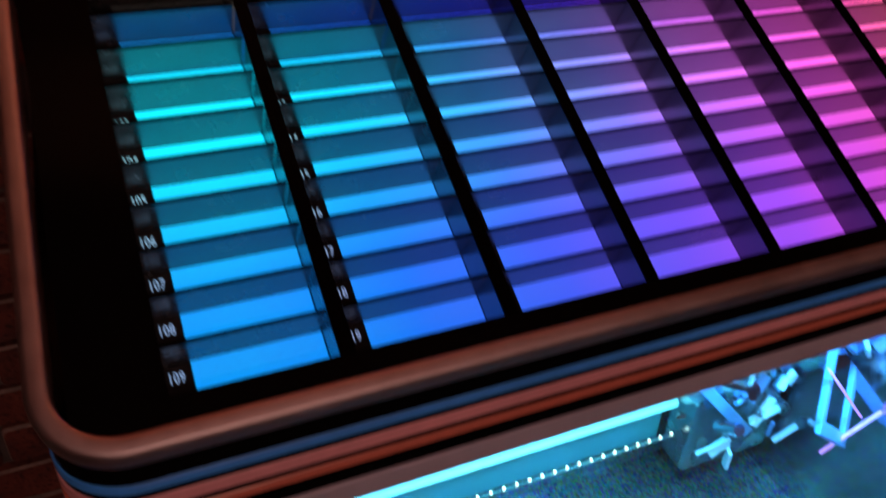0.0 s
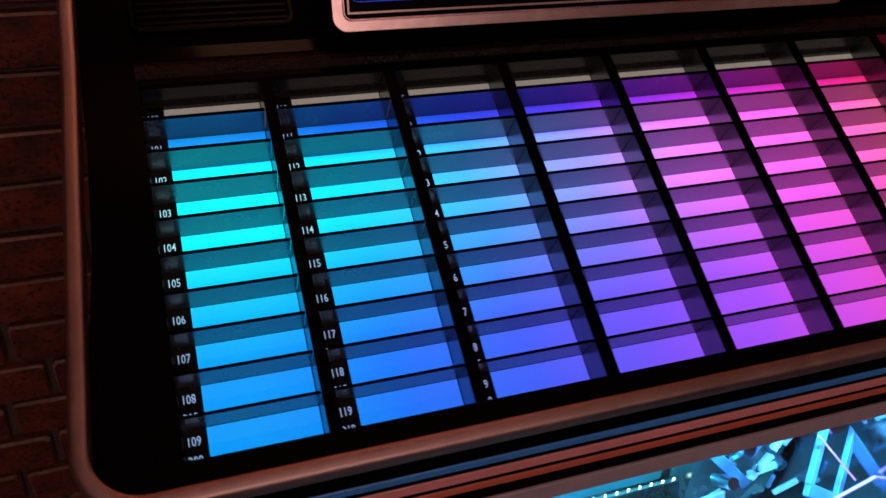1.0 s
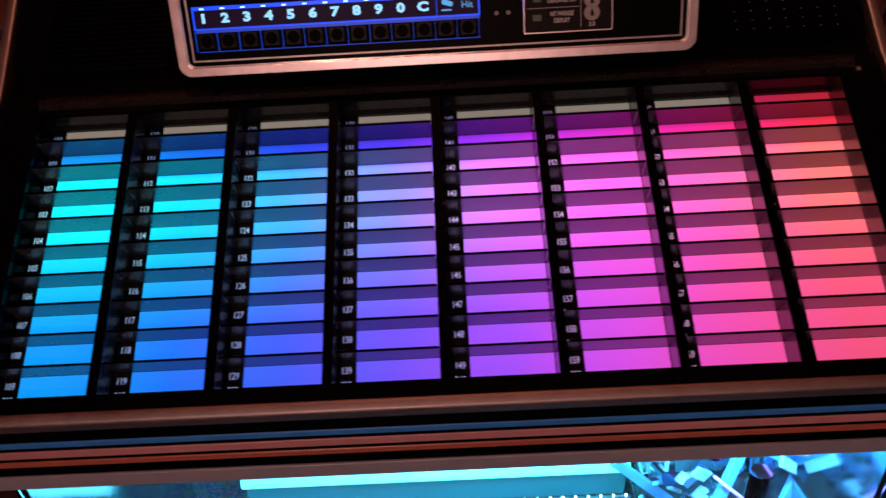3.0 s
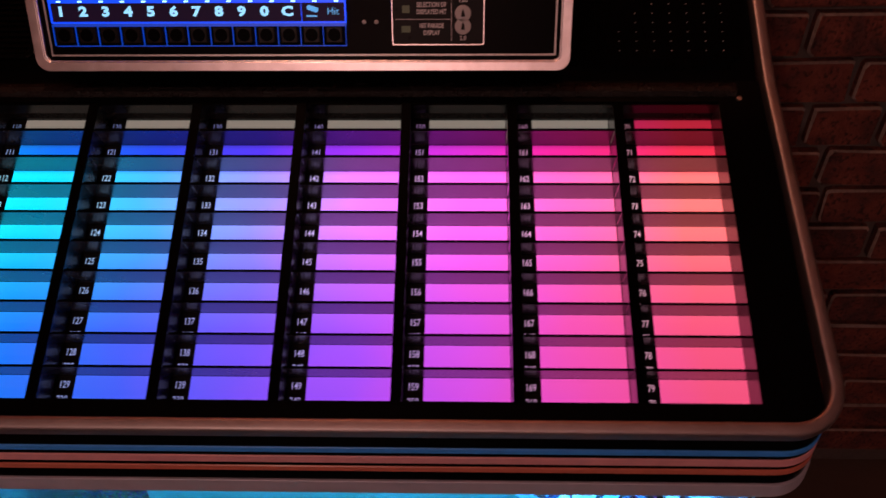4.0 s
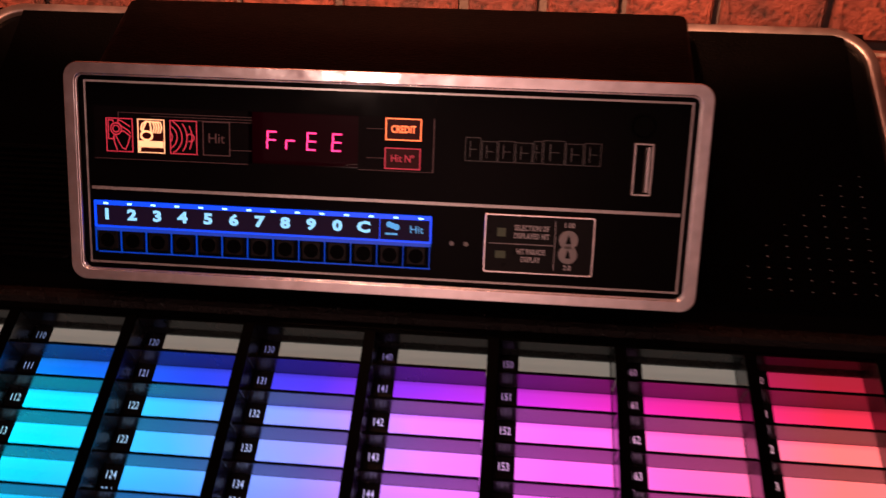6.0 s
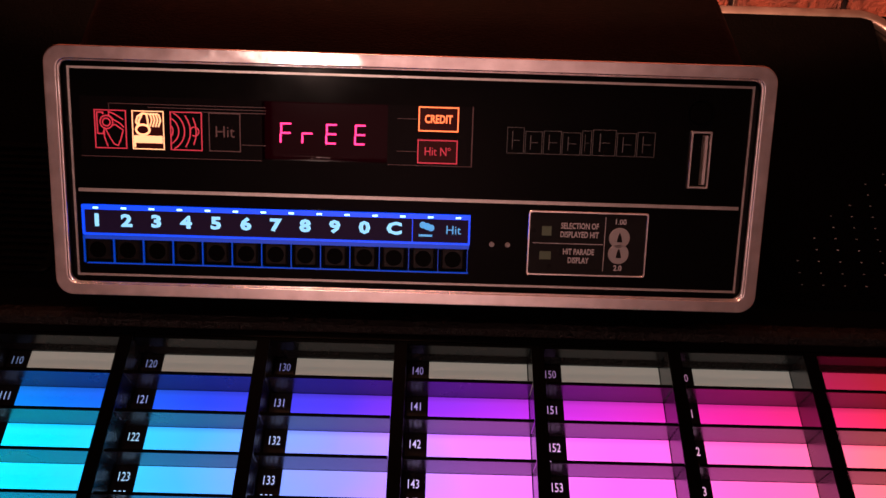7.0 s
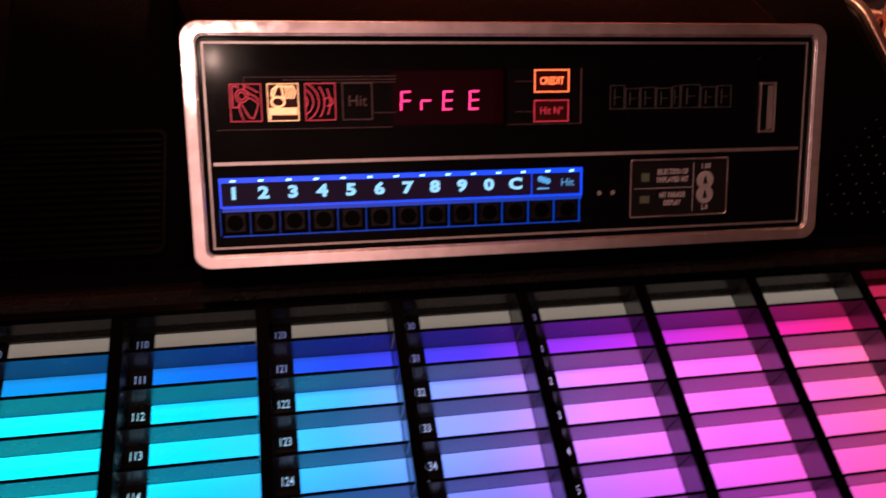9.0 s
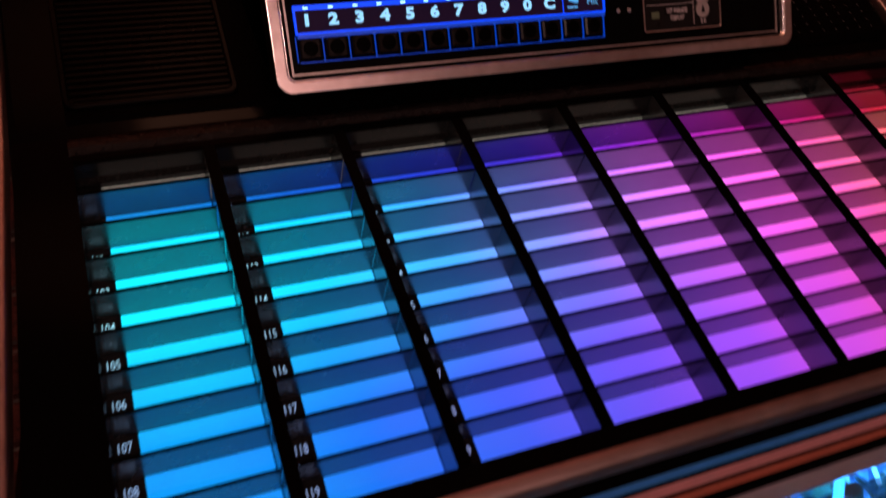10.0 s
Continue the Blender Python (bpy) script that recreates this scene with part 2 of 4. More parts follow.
def put_text(bm, words, size, m, mat=0, squeeze=1.0, bold=0.0):
    src = bmesh.new()
    src.from_mesh(text_mesh(words, size, squeeze, bold))
    table = {v: bm.verts.new(m @ v.co) for v in src.verts}
    for f in src.faces:
        try:
            bm.faces.new([table[v] for v in f.verts]).material_index = mat
        except ValueError:
            pass
    src.free()


def outline_box(bm, x0, x1, y0, y1, t, z0, z1, m, mat=0):
    box(bm, x0, x1, y0, y0 + t, z0, z1, m, mat)
    box(bm, x0, x1, y1 - t, y1, z0, z1, m, mat)
    box(bm, x0, x0 + t, y0 + t, y1 - t, z0, z1, m, mat)
    box(bm, x1 - t, x1, y0 + t, y1 - t, z0, z1, m, mat)


def empty(name, place, label, category, kind=""):
    return tagged(new(name), label, category, kind=kind)


# ---- room ----
# Unseen walls and ceiling: plaster tone raised to bounce the two fills
plaster = material("bounce_plaster", (0.42, 0.30, 0.26), 0.8, grain=0.25, grain_scale=8, bump=0.2, bump_scale=40)
boards = material("dark_floor", (0.07, 0.045, 0.035), 0.5, grain=0.3, grain_scale=12, bump=0.2, bump_scale=60)
mortar_mat = material("mortar", (0.07, 0.055, 0.05), 0.9, grain=0.35, grain_scale=90, bump=0.8, bump_scale=160)


def wall_block(name, x0, x1, y0, y1, z0, z1, mat, label):
    bm = box(bmesh.new(), x0, x1, y0, y1, z0, z1)
    return tagged(part(name, bm, mat), label, "wall", kind="structure")


WALL_Y = 0.338
brick_wall = wall_block("wall_north", -2.6, 2.6, WALL_Y, WALL_Y + 0.2, 0.0, 2.6, mortar_mat, "rustic red brick wall with dark mortar joints and pale brick edges")
wall_block("wall_south", -2.6, 2.6, -3.4, -3.2, 0, 2.6, plaster, "unseen plastered wall, added to close the room")
wall_block("wall_west", -2.8, -2.6, -3.4, 0.53, 0, 2.6, plaster, "unseen plastered wall, added to close the room")
wall_block("wall_east", 2.6, 2.8, -3.4, 0.53, 0, 2.6, plaster, "unseen plastered wall, added to close the room")
tagged(part("floor", box(bmesh.new(), -2.8, 2.8, -3.4, 0.53, -0.1, 0.0), boards), "dark wooden floor", "floor", kind="structure")
tagged(part("ceiling", box(bmesh.new(), -2.8, 2.8, -3.4, 0.53, 2.6, 2.7), plaster), "unseen plastered ceiling, added to close the room", "ceiling", kind="structure")

# ---- jukebox ----
jukebox = empty("jukebox", (0, 0, 0), "black jukebox with chrome trim and rainbow-lit title cards, against brick wall", "jukebox")


# side profile of the sloping top: along the title panel, up the console, level at the back
v_front, v_bend = -0.3205, 0.030


def on_title(u, v, w):
    return TITLE @ Vector((u, v, w))


P0, P1 = on_title(0, v_front, 0.03), on_title(0, v_bend, 0.03)
PROFILE = [(P0.y, P0.z), (P1.y, P1.z), (0.262, 1.229)]
LENGTHS = [0.0]
for (ya, za), (yb, zb) in zip(PROFILE, PROFILE[1:]):
    LENGTHS.append(LENGTHS[-1] + math.hypot(yb - ya, zb - za))


def sheet(l):
    """Place (y, z) and slope at length l along the side profile."""
    l = max(0.0, min(LENGTHS[-1], l))
    for i in range(len(PROFILE) - 1):
        if l <= LENGTHS[i + 1] + 1e-9:
            k = (l - LENGTHS[i]) / (LENGTHS[i + 1] - LENGTHS[i])
            (ya, za), (yb, zb) = PROFILE[i], PROFILE[i + 1]
            return ya + (yb - ya) * k, za + (zb - za) * k, math.atan2(zb - za, yb - ya)


def sheet_slope(l):
    return sum(sheet(l + d)[2] for d in (-0.03, -0.02, -0.01, 0, 0.01, 0.02, 0.03)) / 7


def half(l):
    """Half the width between the trims, which draw together upwards."""
    k = l / LENGTHS[1]
    return 0.4795 - 0.0205 * k if k < 1 else 0.4590 - 0.0040 * (l - LENGTHS[1]) / (LENGTHS[-1] - LENGTHS[1])


def trim_loop():
    outline = [(x / 0.47 * half(l), l) for x, l in rounded_rect(-0.47, 0.47, 0.0, LENGTHS[-1], 0.042, 16)]
    dense = []
    for (xa, la), (xb, lb) in zip(outline, outline[1:] + outline[:1]):
        steps = max(1, int(math.hypot(xb - xa, lb - la) / 0.03))
        dense += [(xa + (xb - xa) * i / steps, la + (lb - la) * i / steps) for i in range(steps)]
    rows = []
    n = len(dense)
    for k in range(n):
        x, l = dense[k]
        (xp, lp), (xn, ln) = dense[k - 1], dense[(k + 1) % n]
        tx, tl = xn - xp, ln - lp
        d = math.hypot(tx, tl)
        tx, tl = tx / d, tl / d
        y, z, _ = sheet(l)
        a = sheet_slope(l)
        along, up = Vector((0, math.cos(a), math.sin(a))), Vector((0, -math.sin(a), math.cos(a)))
        side = Vector((1, 0, 0)) * tl - along * tx
        rows.append((Vector((x, y, z)), side, up))
    h, t = 0.0066, 0.0045
    section = [(-h, -0.012), (-h, t * 0.3), (-h * 0.95, t * 0.7), (-h * 0.8, t * 0.95), (-h * 0.4, t), (h * 0.35, t), (h * 0.62, t * 0.85), (h * 0.84, t * 0.35), (h * 0.97, -t * 0.4), (h, -t * 1.2), (h, -0.012)]
    return sweep(bmesh.new(), rows, section, True)


part("chrome_trim", trim_loop(), trim_chrome, jukebox, "brushed chrome trim with rounded corners", smooth=True)

# title field: frame with the opening, and its bed
U0, U1, V0, V1, DEPTH = -0.0155, 0.8127, -0.2985, 0.0, 0.030
bm = bmesh.new()
plate(bm, [(-0.065, -0.314), (U0, -0.314), (U0, 0.028), (-0.055, 0.028)], 0.0, DEPTH, TITLE)
plate(bm, [(U1, -0.314), (0.865, -0.314), (0.855, 0.028), (U1, 0.028)], 0.0, DEPTH, TITLE)
box(bm, U0, U1, -0.314, V0, 0.0, DEPTH, TITLE)
box(bm, U0, U1, V1 + 0.003, 0.028, 0.0, DEPTH, TITLE)
part("title_frame", bm, black_gloss, jukebox, "glossy black frame round the title cards")
part("title_bed", box(bmesh.new(), -0.055, 0.855, -0.314, 0.028, -0.012, -0.001, TITLE), black_matt, jukebox)

# one column: bar, cards, digits, dividers
strip_bm = box(bmesh.new(), 0, STRIP_W, -0.0285, 0, 0.0, 0.0008)
strip_me = bpy.data.meshes.new("title_card")
strip_bm.to_mesh(strip_me)
strip_bm.free()
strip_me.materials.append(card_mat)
plain_me = strip_me.copy()
plain_me.materials[0] = plain_glow_card
div_bm = bmesh.new()
box(div_bm, -0.0165, STRIP_W, 0.0004, 0.0020, 0.0, DEPTH - 0.0015, mat=0)
box(div_bm, -0.0165, STRIP_W, 0.0002, 0.0022, DEPTH - 0.0015, DEPTH, mat=1)
div_me = bpy.data.meshes.new("row_divider")
div_bm.to_mesh(div_me)
div_bm.free()
div_me.materials.append(crate)
div_me.materials.append(crate_edge)
# Same acrylic, darkened in the top row to dim its reflection of the cards
dimmed_smoke = material("dimmed_smoked_acrylic", (0.035, 0.033, 0.036), 0.26, 0.85, grain=0.12, grain_scale=40)
top_div = div_me.copy()
top_div.materials[0] = dimmed_smoke
card_black = material("card_black", (0.010, 0.010, 0.011), 0.3, spec=0.08, grain=0.2, grain_scale=80)
for c in range(8):
    u = c * PITCH
    bm = bmesh.new()
    if c < 7:
        box(bm, u + STRIP_W + 0.0006, u + STRIP_W + 0.0096, V0, V1 + 0.002, 0.0, DEPTH - 0.001, TITLE, 0)
        box(bm, u + STRIP_W + 0.0004, u + STRIP_W + 0.0098, V0, V1 + 0.002, DEPTH - 0.001, DEPTH + 0.0005, TITLE, 1)
    else:
        box(bm, u + STRIP_W - 0.0002, U1 + 0.001, V0, V1 + 0.002, 0.0, DEPTH - 0.001, TITLE, 0)
    column = part("title_column", bm, [crate, crate_edge], jukebox, "smoked divider bar of a column of title cards")
    for r in range(10):
        place = TITLE @ pose(u, -r * ROW, 0)
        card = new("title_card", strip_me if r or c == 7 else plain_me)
        card.parent, card.matrix_basis = column, place
        rib = new("row_divider", div_me if r else top_div)
        rib.parent, rib.matrix_basis = column, place
        bm = box(bmesh.new(), -0.0165, -0.0006, -0.0285, 0.0, -0.0005, 0.0006, place, 0)
        put_text(bm, str(100 + 10 * c + r), 0.0095, place @ pose(-0.0093, -0.0085, 0.0009), 1, 0.70, 0.00003)
        put_text(bm, str(200 + 10 * c + r), 0.0095, place @ pose(-0.0093, -0.0220, 0.0009), 1, 0.70, 0.00003)
        part("number_card", bm, [card_black, digit_mat], column)

# ---- front nose: painted stripes that wrap round the corners ----


def plan_path(z, grow, back=0.20):
    """Rows of (place, outward, up) round the front in plan."""
    r, hx, yf = 0.045, 0.4795, -0.296
    pts = [(-hx, back), (-hx, yf + r)]
    pts += [(-hx + r - r * math.cos(radians(a)), yf + r - r * math.sin(radians(a))) for a in range(9, 91, 9)]
    pts += [(hx - r + r * math.sin(radians(a)), yf + r - r * math.cos(radians(a))) for a in range(0, 91, 9)]
    pts += [(hx, back)]
    rows = []
    for k, (x, y) in enumerate(pts):
        xa, ya = pts[max(0, k - 1)]
        xb, yb = pts[min(len(pts) - 1, k + 1)]
        d = math.hypot(xb - xa, yb - ya)
        out = Vector(((yb - ya) / d, -(xb - xa) / d, 0))
        rows.append((Vector((x, y, z)) + out * grow, out, Vector((0, 0, 1))))
    return rows


def stripe(name, z0, z1, mat, lift, label):
    h = z1 - z0
    sec = [(-0.02, 0), (lift - 0.0006, 0), (lift, 0.0006), (lift, h - 0.0006), (lift - 0.0006, h), (-0.02, h)]
    return part(name, sweep(bmesh.new(), plan_path(z0, 0.0), sec), mat, jukebox, label)


stripe("nose_band", 0.7815, 0.8660, black_gloss, 0.0, "glossy black front band")
stripe("blue_stripe", 0.8405, 0.8475, blue_paint, 0.0012, "thin blue painted stripe")
stripe("salmon_stripe", 0.8262, 0.8355, pink_paint, 0.0012, "salmon painted stripe")
stripe("orange_stripe", 0.8145, 0.8215, orange_paint, 0.0012, "orange-red painted stripe")
stripe("lower_trim", 0.7840, 0.8015, satin, 0.0025, "brushed aluminium lower trim")

# cabinet shell: sides, back, floor of the record compartment
for x0, x1 in ((0.446, 0.460), (-0.460, -0.446)):
    side = extrude_x(bmesh.new(), [(-0.25, 0.02), (-0.25, 0.78), (-0.262, 0.862), (P1.y, P1.z - 0.022), (0.262, 1.208), (0.285, 1.205), (0.285, 0.02)], x0, x1)
    part("side_panel", side, black_matt, jukebox, "black side panel")
part("back_panel", box(bmesh.new(), -0.446, 0.446, 0.27, 0.285, 0.02, 1.205), black_matt, jukebox)
part("base", box(bmesh.new(), -0.46, 0.46, -0.25, 0.285, 0.0, 0.12), black_matt, jukebox)

# ---- console behind the titles ----
LEDGE = [(-0.002, 1.010), (-0.004, 1.031), (0.000, 1.037), (0.008, 1.038), (0.013, 1.034), (0.018, 1.036), (0.024, 1.050), (0.030, 1.055)]
ledge_leather = material("ledge_leatherette", (0.003, 0.002, 0.002), 0.25, spec=0.2, grain=0.2, grain_scale=90, bump=0.9, bump_scale=500)
part("ledge", extrude_x(bmesh.new(), [(-0.006, 1.006), (-0.0065, 1.0315), (-0.0045, 1.0362), (0.0, 1.0388), (0.006, 1.0392), (0.0115, 1.0372), (0.0135, 1.030), (0.0135, 1.006)], -0.4175, 0.431), ledge_leather, jukebox, "grained leatherette ledge above the titles")
slope_end = (0.255, 1.229)
console_profile = LEDGE + [slope_end, (0.26, 1.225), (0.26, 1.00), (0.02, 0.99)]
part("console", extrude_x(bmesh.new(), console_profile, -0.4165, 0.430), leather, jukebox, "black leatherette console top")
slope_angle = math.degrees(math.atan2(slope_end[1] - 1.055, slope_end[0] - 0.030))
SLOPE = pose(0, 0.030, 1.055, slope_angle, 0, 0)
# rounded sheet between the trim and the console
bm = bmesh.new()
for (ya, za), (yb, zb) in zip(PROFILE[1:], PROFILE[2:]):
    a = math.atan2(zb - za, yb - ya)
    m = pose(0, ya, za, math.degrees(a), 0, 0)
    box(bm, -0.452, 0.452, -0.002, math.hypot(yb - ya, zb - za) + 0.002, -0.012, -0.002, m)
part("top_cover", bm, black_gloss, jukebox, "glossy black top cover")

# speaker grilles
louvre_black = material("louvre_black", (0.0015, 0.0012, 0.0012), 0.3, spec=0.03, grain=0.2, grain_scale=80)
grille = part("speaker_grille", ring(bmesh.new(), rounded_rect(-0.417, -0.283, 0.000, 0.118, 0.008), rounded_rect(-0.412, -0.288, 0.005, 0.113, 0.006), -0.001, 0.0035, SLOPE, chamfer=0.001), louvre_black, jukebox, "black louvred speaker grille")
for k in range(17):
    part("louvre", box(bmesh.new(), -0.412, -0.288, 0.0065 + k * 0.0062, 0.0097 + k * 0.0062, -0.0005, 0.0022, SLOPE, bevel=0.0006), louvre_black, grille)
holes = part("speaker_plate", box(bmesh.new(), 0.295, 0.440, 0.000, 0.145, -0.001, 0.0006, SLOPE, bevel=0.0002), leather, jukebox, "black perforated speaker plate")
# Raised pale flecks paint the glints of light at the speaker holes
bm = bmesh.new()
for i in range(7):
    for j in range(12):
        if j < 3 + i * 1.6:
            x, y = 0.318 + i * 0.0175, 0.008 + j * 0.0105
            box(bm, x - 0.0007, x + 0.0007, y - 0.0003, y + 0.0003, 0.0005, 0.0010, SLOPE)
part("perforation", bm, ink_grey, holes)

# ---- control box ----
bm = bmesh.new()
front = [(0.147, 0.004), (0.657, 0.004), (0.657, 0.175), (0.147, 0.175)]
vs = [bm.verts.new(CTRL @ Vector((x, y, -0.024))) for x, y in front]
bk = [bm.verts.new(Vector(q)) for q in ((-0.275, 0.235, 1.13), (0.268, 0.235, 1.13), (0.272, 0.228, 1.252), (-0.284, 0.228, 1.252))]
bm.faces.new(vs)
bm.faces.new(bk[::-1])
for k in range(4):
    bm.faces.new((vs[k], bk[k], bk[(k + 1) % 4], vs[(k + 1) % 4]))
bmesh.ops.recalc_face_normals(bm, faces=bm.faces)
bmesh.ops.bevel(bm, geom=list(bm.edges), offset=0.009, segments=3, affect="EDGES", profile=0.5)
cbox = part("control_box", bm, leather, jukebox, "black leatherette control housing", smooth=True)

part("chrome_bezel", ring_section(bmesh.new(), rounded_rect(0.1405, 0.6635, -0.0015, 0.1808, 0.013, 8), rounded_rect(0.1520, 0.6520, 0.0095, 0.1695, 0.006, 8),
                                  [(0.02, -0.012), (0, 0.005), (0.02, 0.0075), (0.05, 0.0093), (0.08, 0.0099), (0.10, 0.0100), (0.13, 0.0100), (0.80, 0.0100), (0.83, 0.0100), (0.86, 0.0097), (0.88, 0.0088), (0.93, 0.0088), (0.96, 0.0094), (1, 0.0080), (1, -0.004)], CTRL),
     bezel_chrome, cbox, "scuffed chrome bezel with rounded corners", smooth=True)
FX0, FX1, FY0, FY1, WELL = 0.2940, 0.3850, 0.1030, 0.1452, -0.016
face_gloss = material("black_acrylic", (0.002, 0.002, 0.0022), 0.12, spec=0.035, grain=0.15, grain_scale=40)
bm = bmesh.new()
box(bm, 0.150, FX0, 0.0075, 0.1715, -0.006, 0.003, CTRL)
box(bm, FX1, 0.654, 0.0075, 0.1715, -0.006, 0.003, CTRL)
box(bm, FX0, FX1, 0.0075, FY0, -0.006, 0.003, CTRL)
box(bm, FX0, FX1, FY1, 0.1715, -0.006, 0.003, CTRL)
part("control_face", bm, face_gloss, cbox, "glossy black control face")
bm = bmesh.new()
ring(bm, rounded_rect(0.1465, 0.6575, 0.0040, 0.1750, 0.010, 4), rounded_rect(0.1500, 0.6540, 0.0075, 0.1715, 0.006, 4), -0.034, -0.0062, CTRL)
part("face_surround", bm, leather, cbox)
bm = bmesh.new()
outline_box(bm, 0.1552, 0.6490, 0.0130, 0.1660, 0.0016, 0.003, 0.0042, CTRL)
part("silver_line", bm, brushed, cbox)
part("silver_divider", box(bmesh.new(), 0.1590, 0.6455, 0.0760, 0.0785, 0.003, 0.0042, CTRL), brushed, cbox)

# display window
# Dark red filter, with the bloom around the digits put in as faint emission
red_glass = material("glow_red_filter", (0.004, 0.001, 0.001), 0.12, spec=0.05, emit=(1, 0.0, 0.10), strength=0.007)
smoke = material("smoked_window", (0.005, 0.004, 0.005), 0.10, spec=0.04)
red_line = material("red_line", (0.2, 0.02, 0.03), 0.4, emit=(1.0, 0.04, 0.08), strength=0.60)
dim_line = material("dim_line", (0.06, 0.03, 0.03), 0.4, emit=(1.0, 0.25, 0.25), strength=0.035)
segment_mat = material("red_segment", (0.3, 0.02, 0.06), 0.4, emit=(1.0, 0.03, 0.18), strength=3.0)
hot_line = material("orange_lamp", (0.4, 0.1, 0.05), 0.4, emit=(1.0, 0.16, 0.05), strength=2.2)
hot_fill = material("lit_picture", (0.5, 0.2, 0.1), 0.4, emit=(1.0, 0.46, 0.22), strength=1.6)
dark_red = material("dark_red_plate", (0.012, 0.002, 0.002), 0.3, spec=0.1, emit=(1.0, 0.02, 0.03), strength=0.02)
bm = bmesh.new()
box(bm, 0.1630, FX0, 0.1020, 0.1455, 0.003, 0.0040, CTRL)
display = part("display_window", bm, smoke, cbox, "smoked display window")
part("display_window", box(bmesh.new(), FX1, 0.4470, 0.1020, 0.1455, 0.003, 0.0040, CTRL), smoke, cbox, "smoked display window")
part("display_filter", box(bmesh.new(), FX0 - 0.008, FX1 + 0.008, FY0 - 0.006, FY1 + 0.006, WELL - 0.002, WELL, CTRL), red_glass, display, "dark red display filter")
bm = bmesh.new()
box(bm, 0.4462, 0.4470, 0.1020, 0.1455, 0.0040, 0.0047, CTRL)
for k in range(3):
    box(bm, 0.184 + 0.028 * k, 0.297, 0.1402 - 0.0022 * k, 0.1406 - 0.0022 * k, 0.0040, 0.0044, CTRL)
box(bm, 0.1838, 0.1842, 0.1360, 0.1406, 0.0040, 0.0044, CTRL)
box(bm, 0.279, 0.297, 0.1130, 0.1134, 0.0040, 0.0044, CTRL)
box(bm, 0.392, 0.407, 0.1355, 0.1359, 0.0040, 0.0044, CTRL)
box(bm, 0.392, 0.407, 0.1120, 0.1124, 0.0040, 0.0044, CTRL)
box(bm, 0.1630, 0.2936, 0.1020, 0.1024, 0.0040, 0.0044, CTRL)
box(bm, 0.3854, 0.4462, 0.1020, 0.1024, 0.0040, 0.0044, CTRL)
part("connecting_line", bm, dim_line, display)


def picture(x0, line_mat, fill_mat, kind):
    """A small pictogram in a square outline."""
    y0, y1, z = 0.1080, 0.1358, 0.0044
    x1 = x0 + 0.0230
    bm = bmesh.new()
    outline_box(bm, x0, x1, y0, y1, 0.0007, 0.0040, z, CTRL, 0)
    cx, cy = (x0 + x1) / 2, (y0 + y1) / 2

    def arc(px, py, r, a0, a1, t=0.00045, n=12):
        for k in range(n):
            a, b2 = radians(a0 + (a1 - a0) * k / n), radians(a0 + (a1 - a0) * (k + 1) / n)
            q = [(px + rr * math.cos(g), py + rr * math.sin(g)) for rr, g in ((r - t, a), (r - t, b2), (r + t, b2), (r + t, a))]
            if all(x0 < x < x1 and y0 < y < y1 for x, y in q):
                f = bm.faces.new([bm.verts.new(CTRL @ Vector((x, y, z))) for x, y in q[::-1]])
                f.material_index = 0

    def stroke(pts, ink=0, t=0.00045):
        """A line through points given as shares of the tile."""
        pts = [Vector((x0 + u * (x1 - x0), y0 + v * (y1 - y0))) for u, v in pts]
        for a, b2 in zip(pts, pts[1:]):
            way = (b2 - a).normalized()
            off, a, b2 = Vector((-way.y, way.x)) * t, a - way * t * 0.5, b2 + way * t * 0.5
            f = bm.faces.new([bm.verts.new(CTRL @ Vector((q.x, q.y, z))) for q in (a - off, b2 - off, b2 + off, a + off)])
            f.material_index = ink

    def loop(u, v, ru, rv, t=0.00045):
        stroke([(u + ru * math.cos(radians(a)), v + rv * math.sin(radians(a))) for a in range(0, 361, 20)], 0, t)

    if kind == "coin":
        stroke([(0.09, 0.38), (0.28, 0.38), (0.28, 0.45)])
        stroke([(0.09, 0.38), (0.09, 0.93), (0.28, 0.93), (0.28, 0.88)])
        loop(0.38, 0.68, 0.20, 0.17)
        loop(0.38, 0.68, 0.12, 0.10)
        stroke([(0.35, 0.50), (0.48, 0.28), (0.60, 0.12), (0.72, 0.08), (0.80, 0.22), (0.90, 0.48), (0.66, 0.62), (0.56, 0.60)])
        stroke([(0.46, 0.95), (0.46, 0.86), (0.62, 0.74), (0.80, 0.66), (0.92, 0.56)])
        stroke([(0.46, 0.95), (0.62, 0.90), (0.90, 0.76)])
        stroke([(0.30, 0.50), (0.30, 0.30), (0.40, 0.05)])
    elif kind == "press":
        box(bm, x0 + 0.0009, x1 - 0.0009, y0 + 0.0009, y1 - 0.0009, 0.0040, 0.0042, CTRL, 2)
        box(bm, x0 + 0.0018, x1 - 0.0012, y0 + 0.0046, y0 + 0.0100, 0.0042, 0.0044, CTRL, 1)
        box(bm, x0 + 0.0010, x0 + 0.0024, y0 + 0.0012, y0 + 0.0100, 0.0042, 0.0045, CTRL, 1)
        loop(0.335, 0.51, 0.21, 0.13, 0.0008)
        stroke([(0.20, 0.60), (0.22, 0.74), (0.34, 0.93), (0.46, 0.92), (0.50, 0.76), (0.50, 0.60)], 0, 0.0007)
        stroke([(0.20, 0.62), (0.13, 0.70), (0.18, 0.84), (0.32, 0.93)], 0, 0.0007)
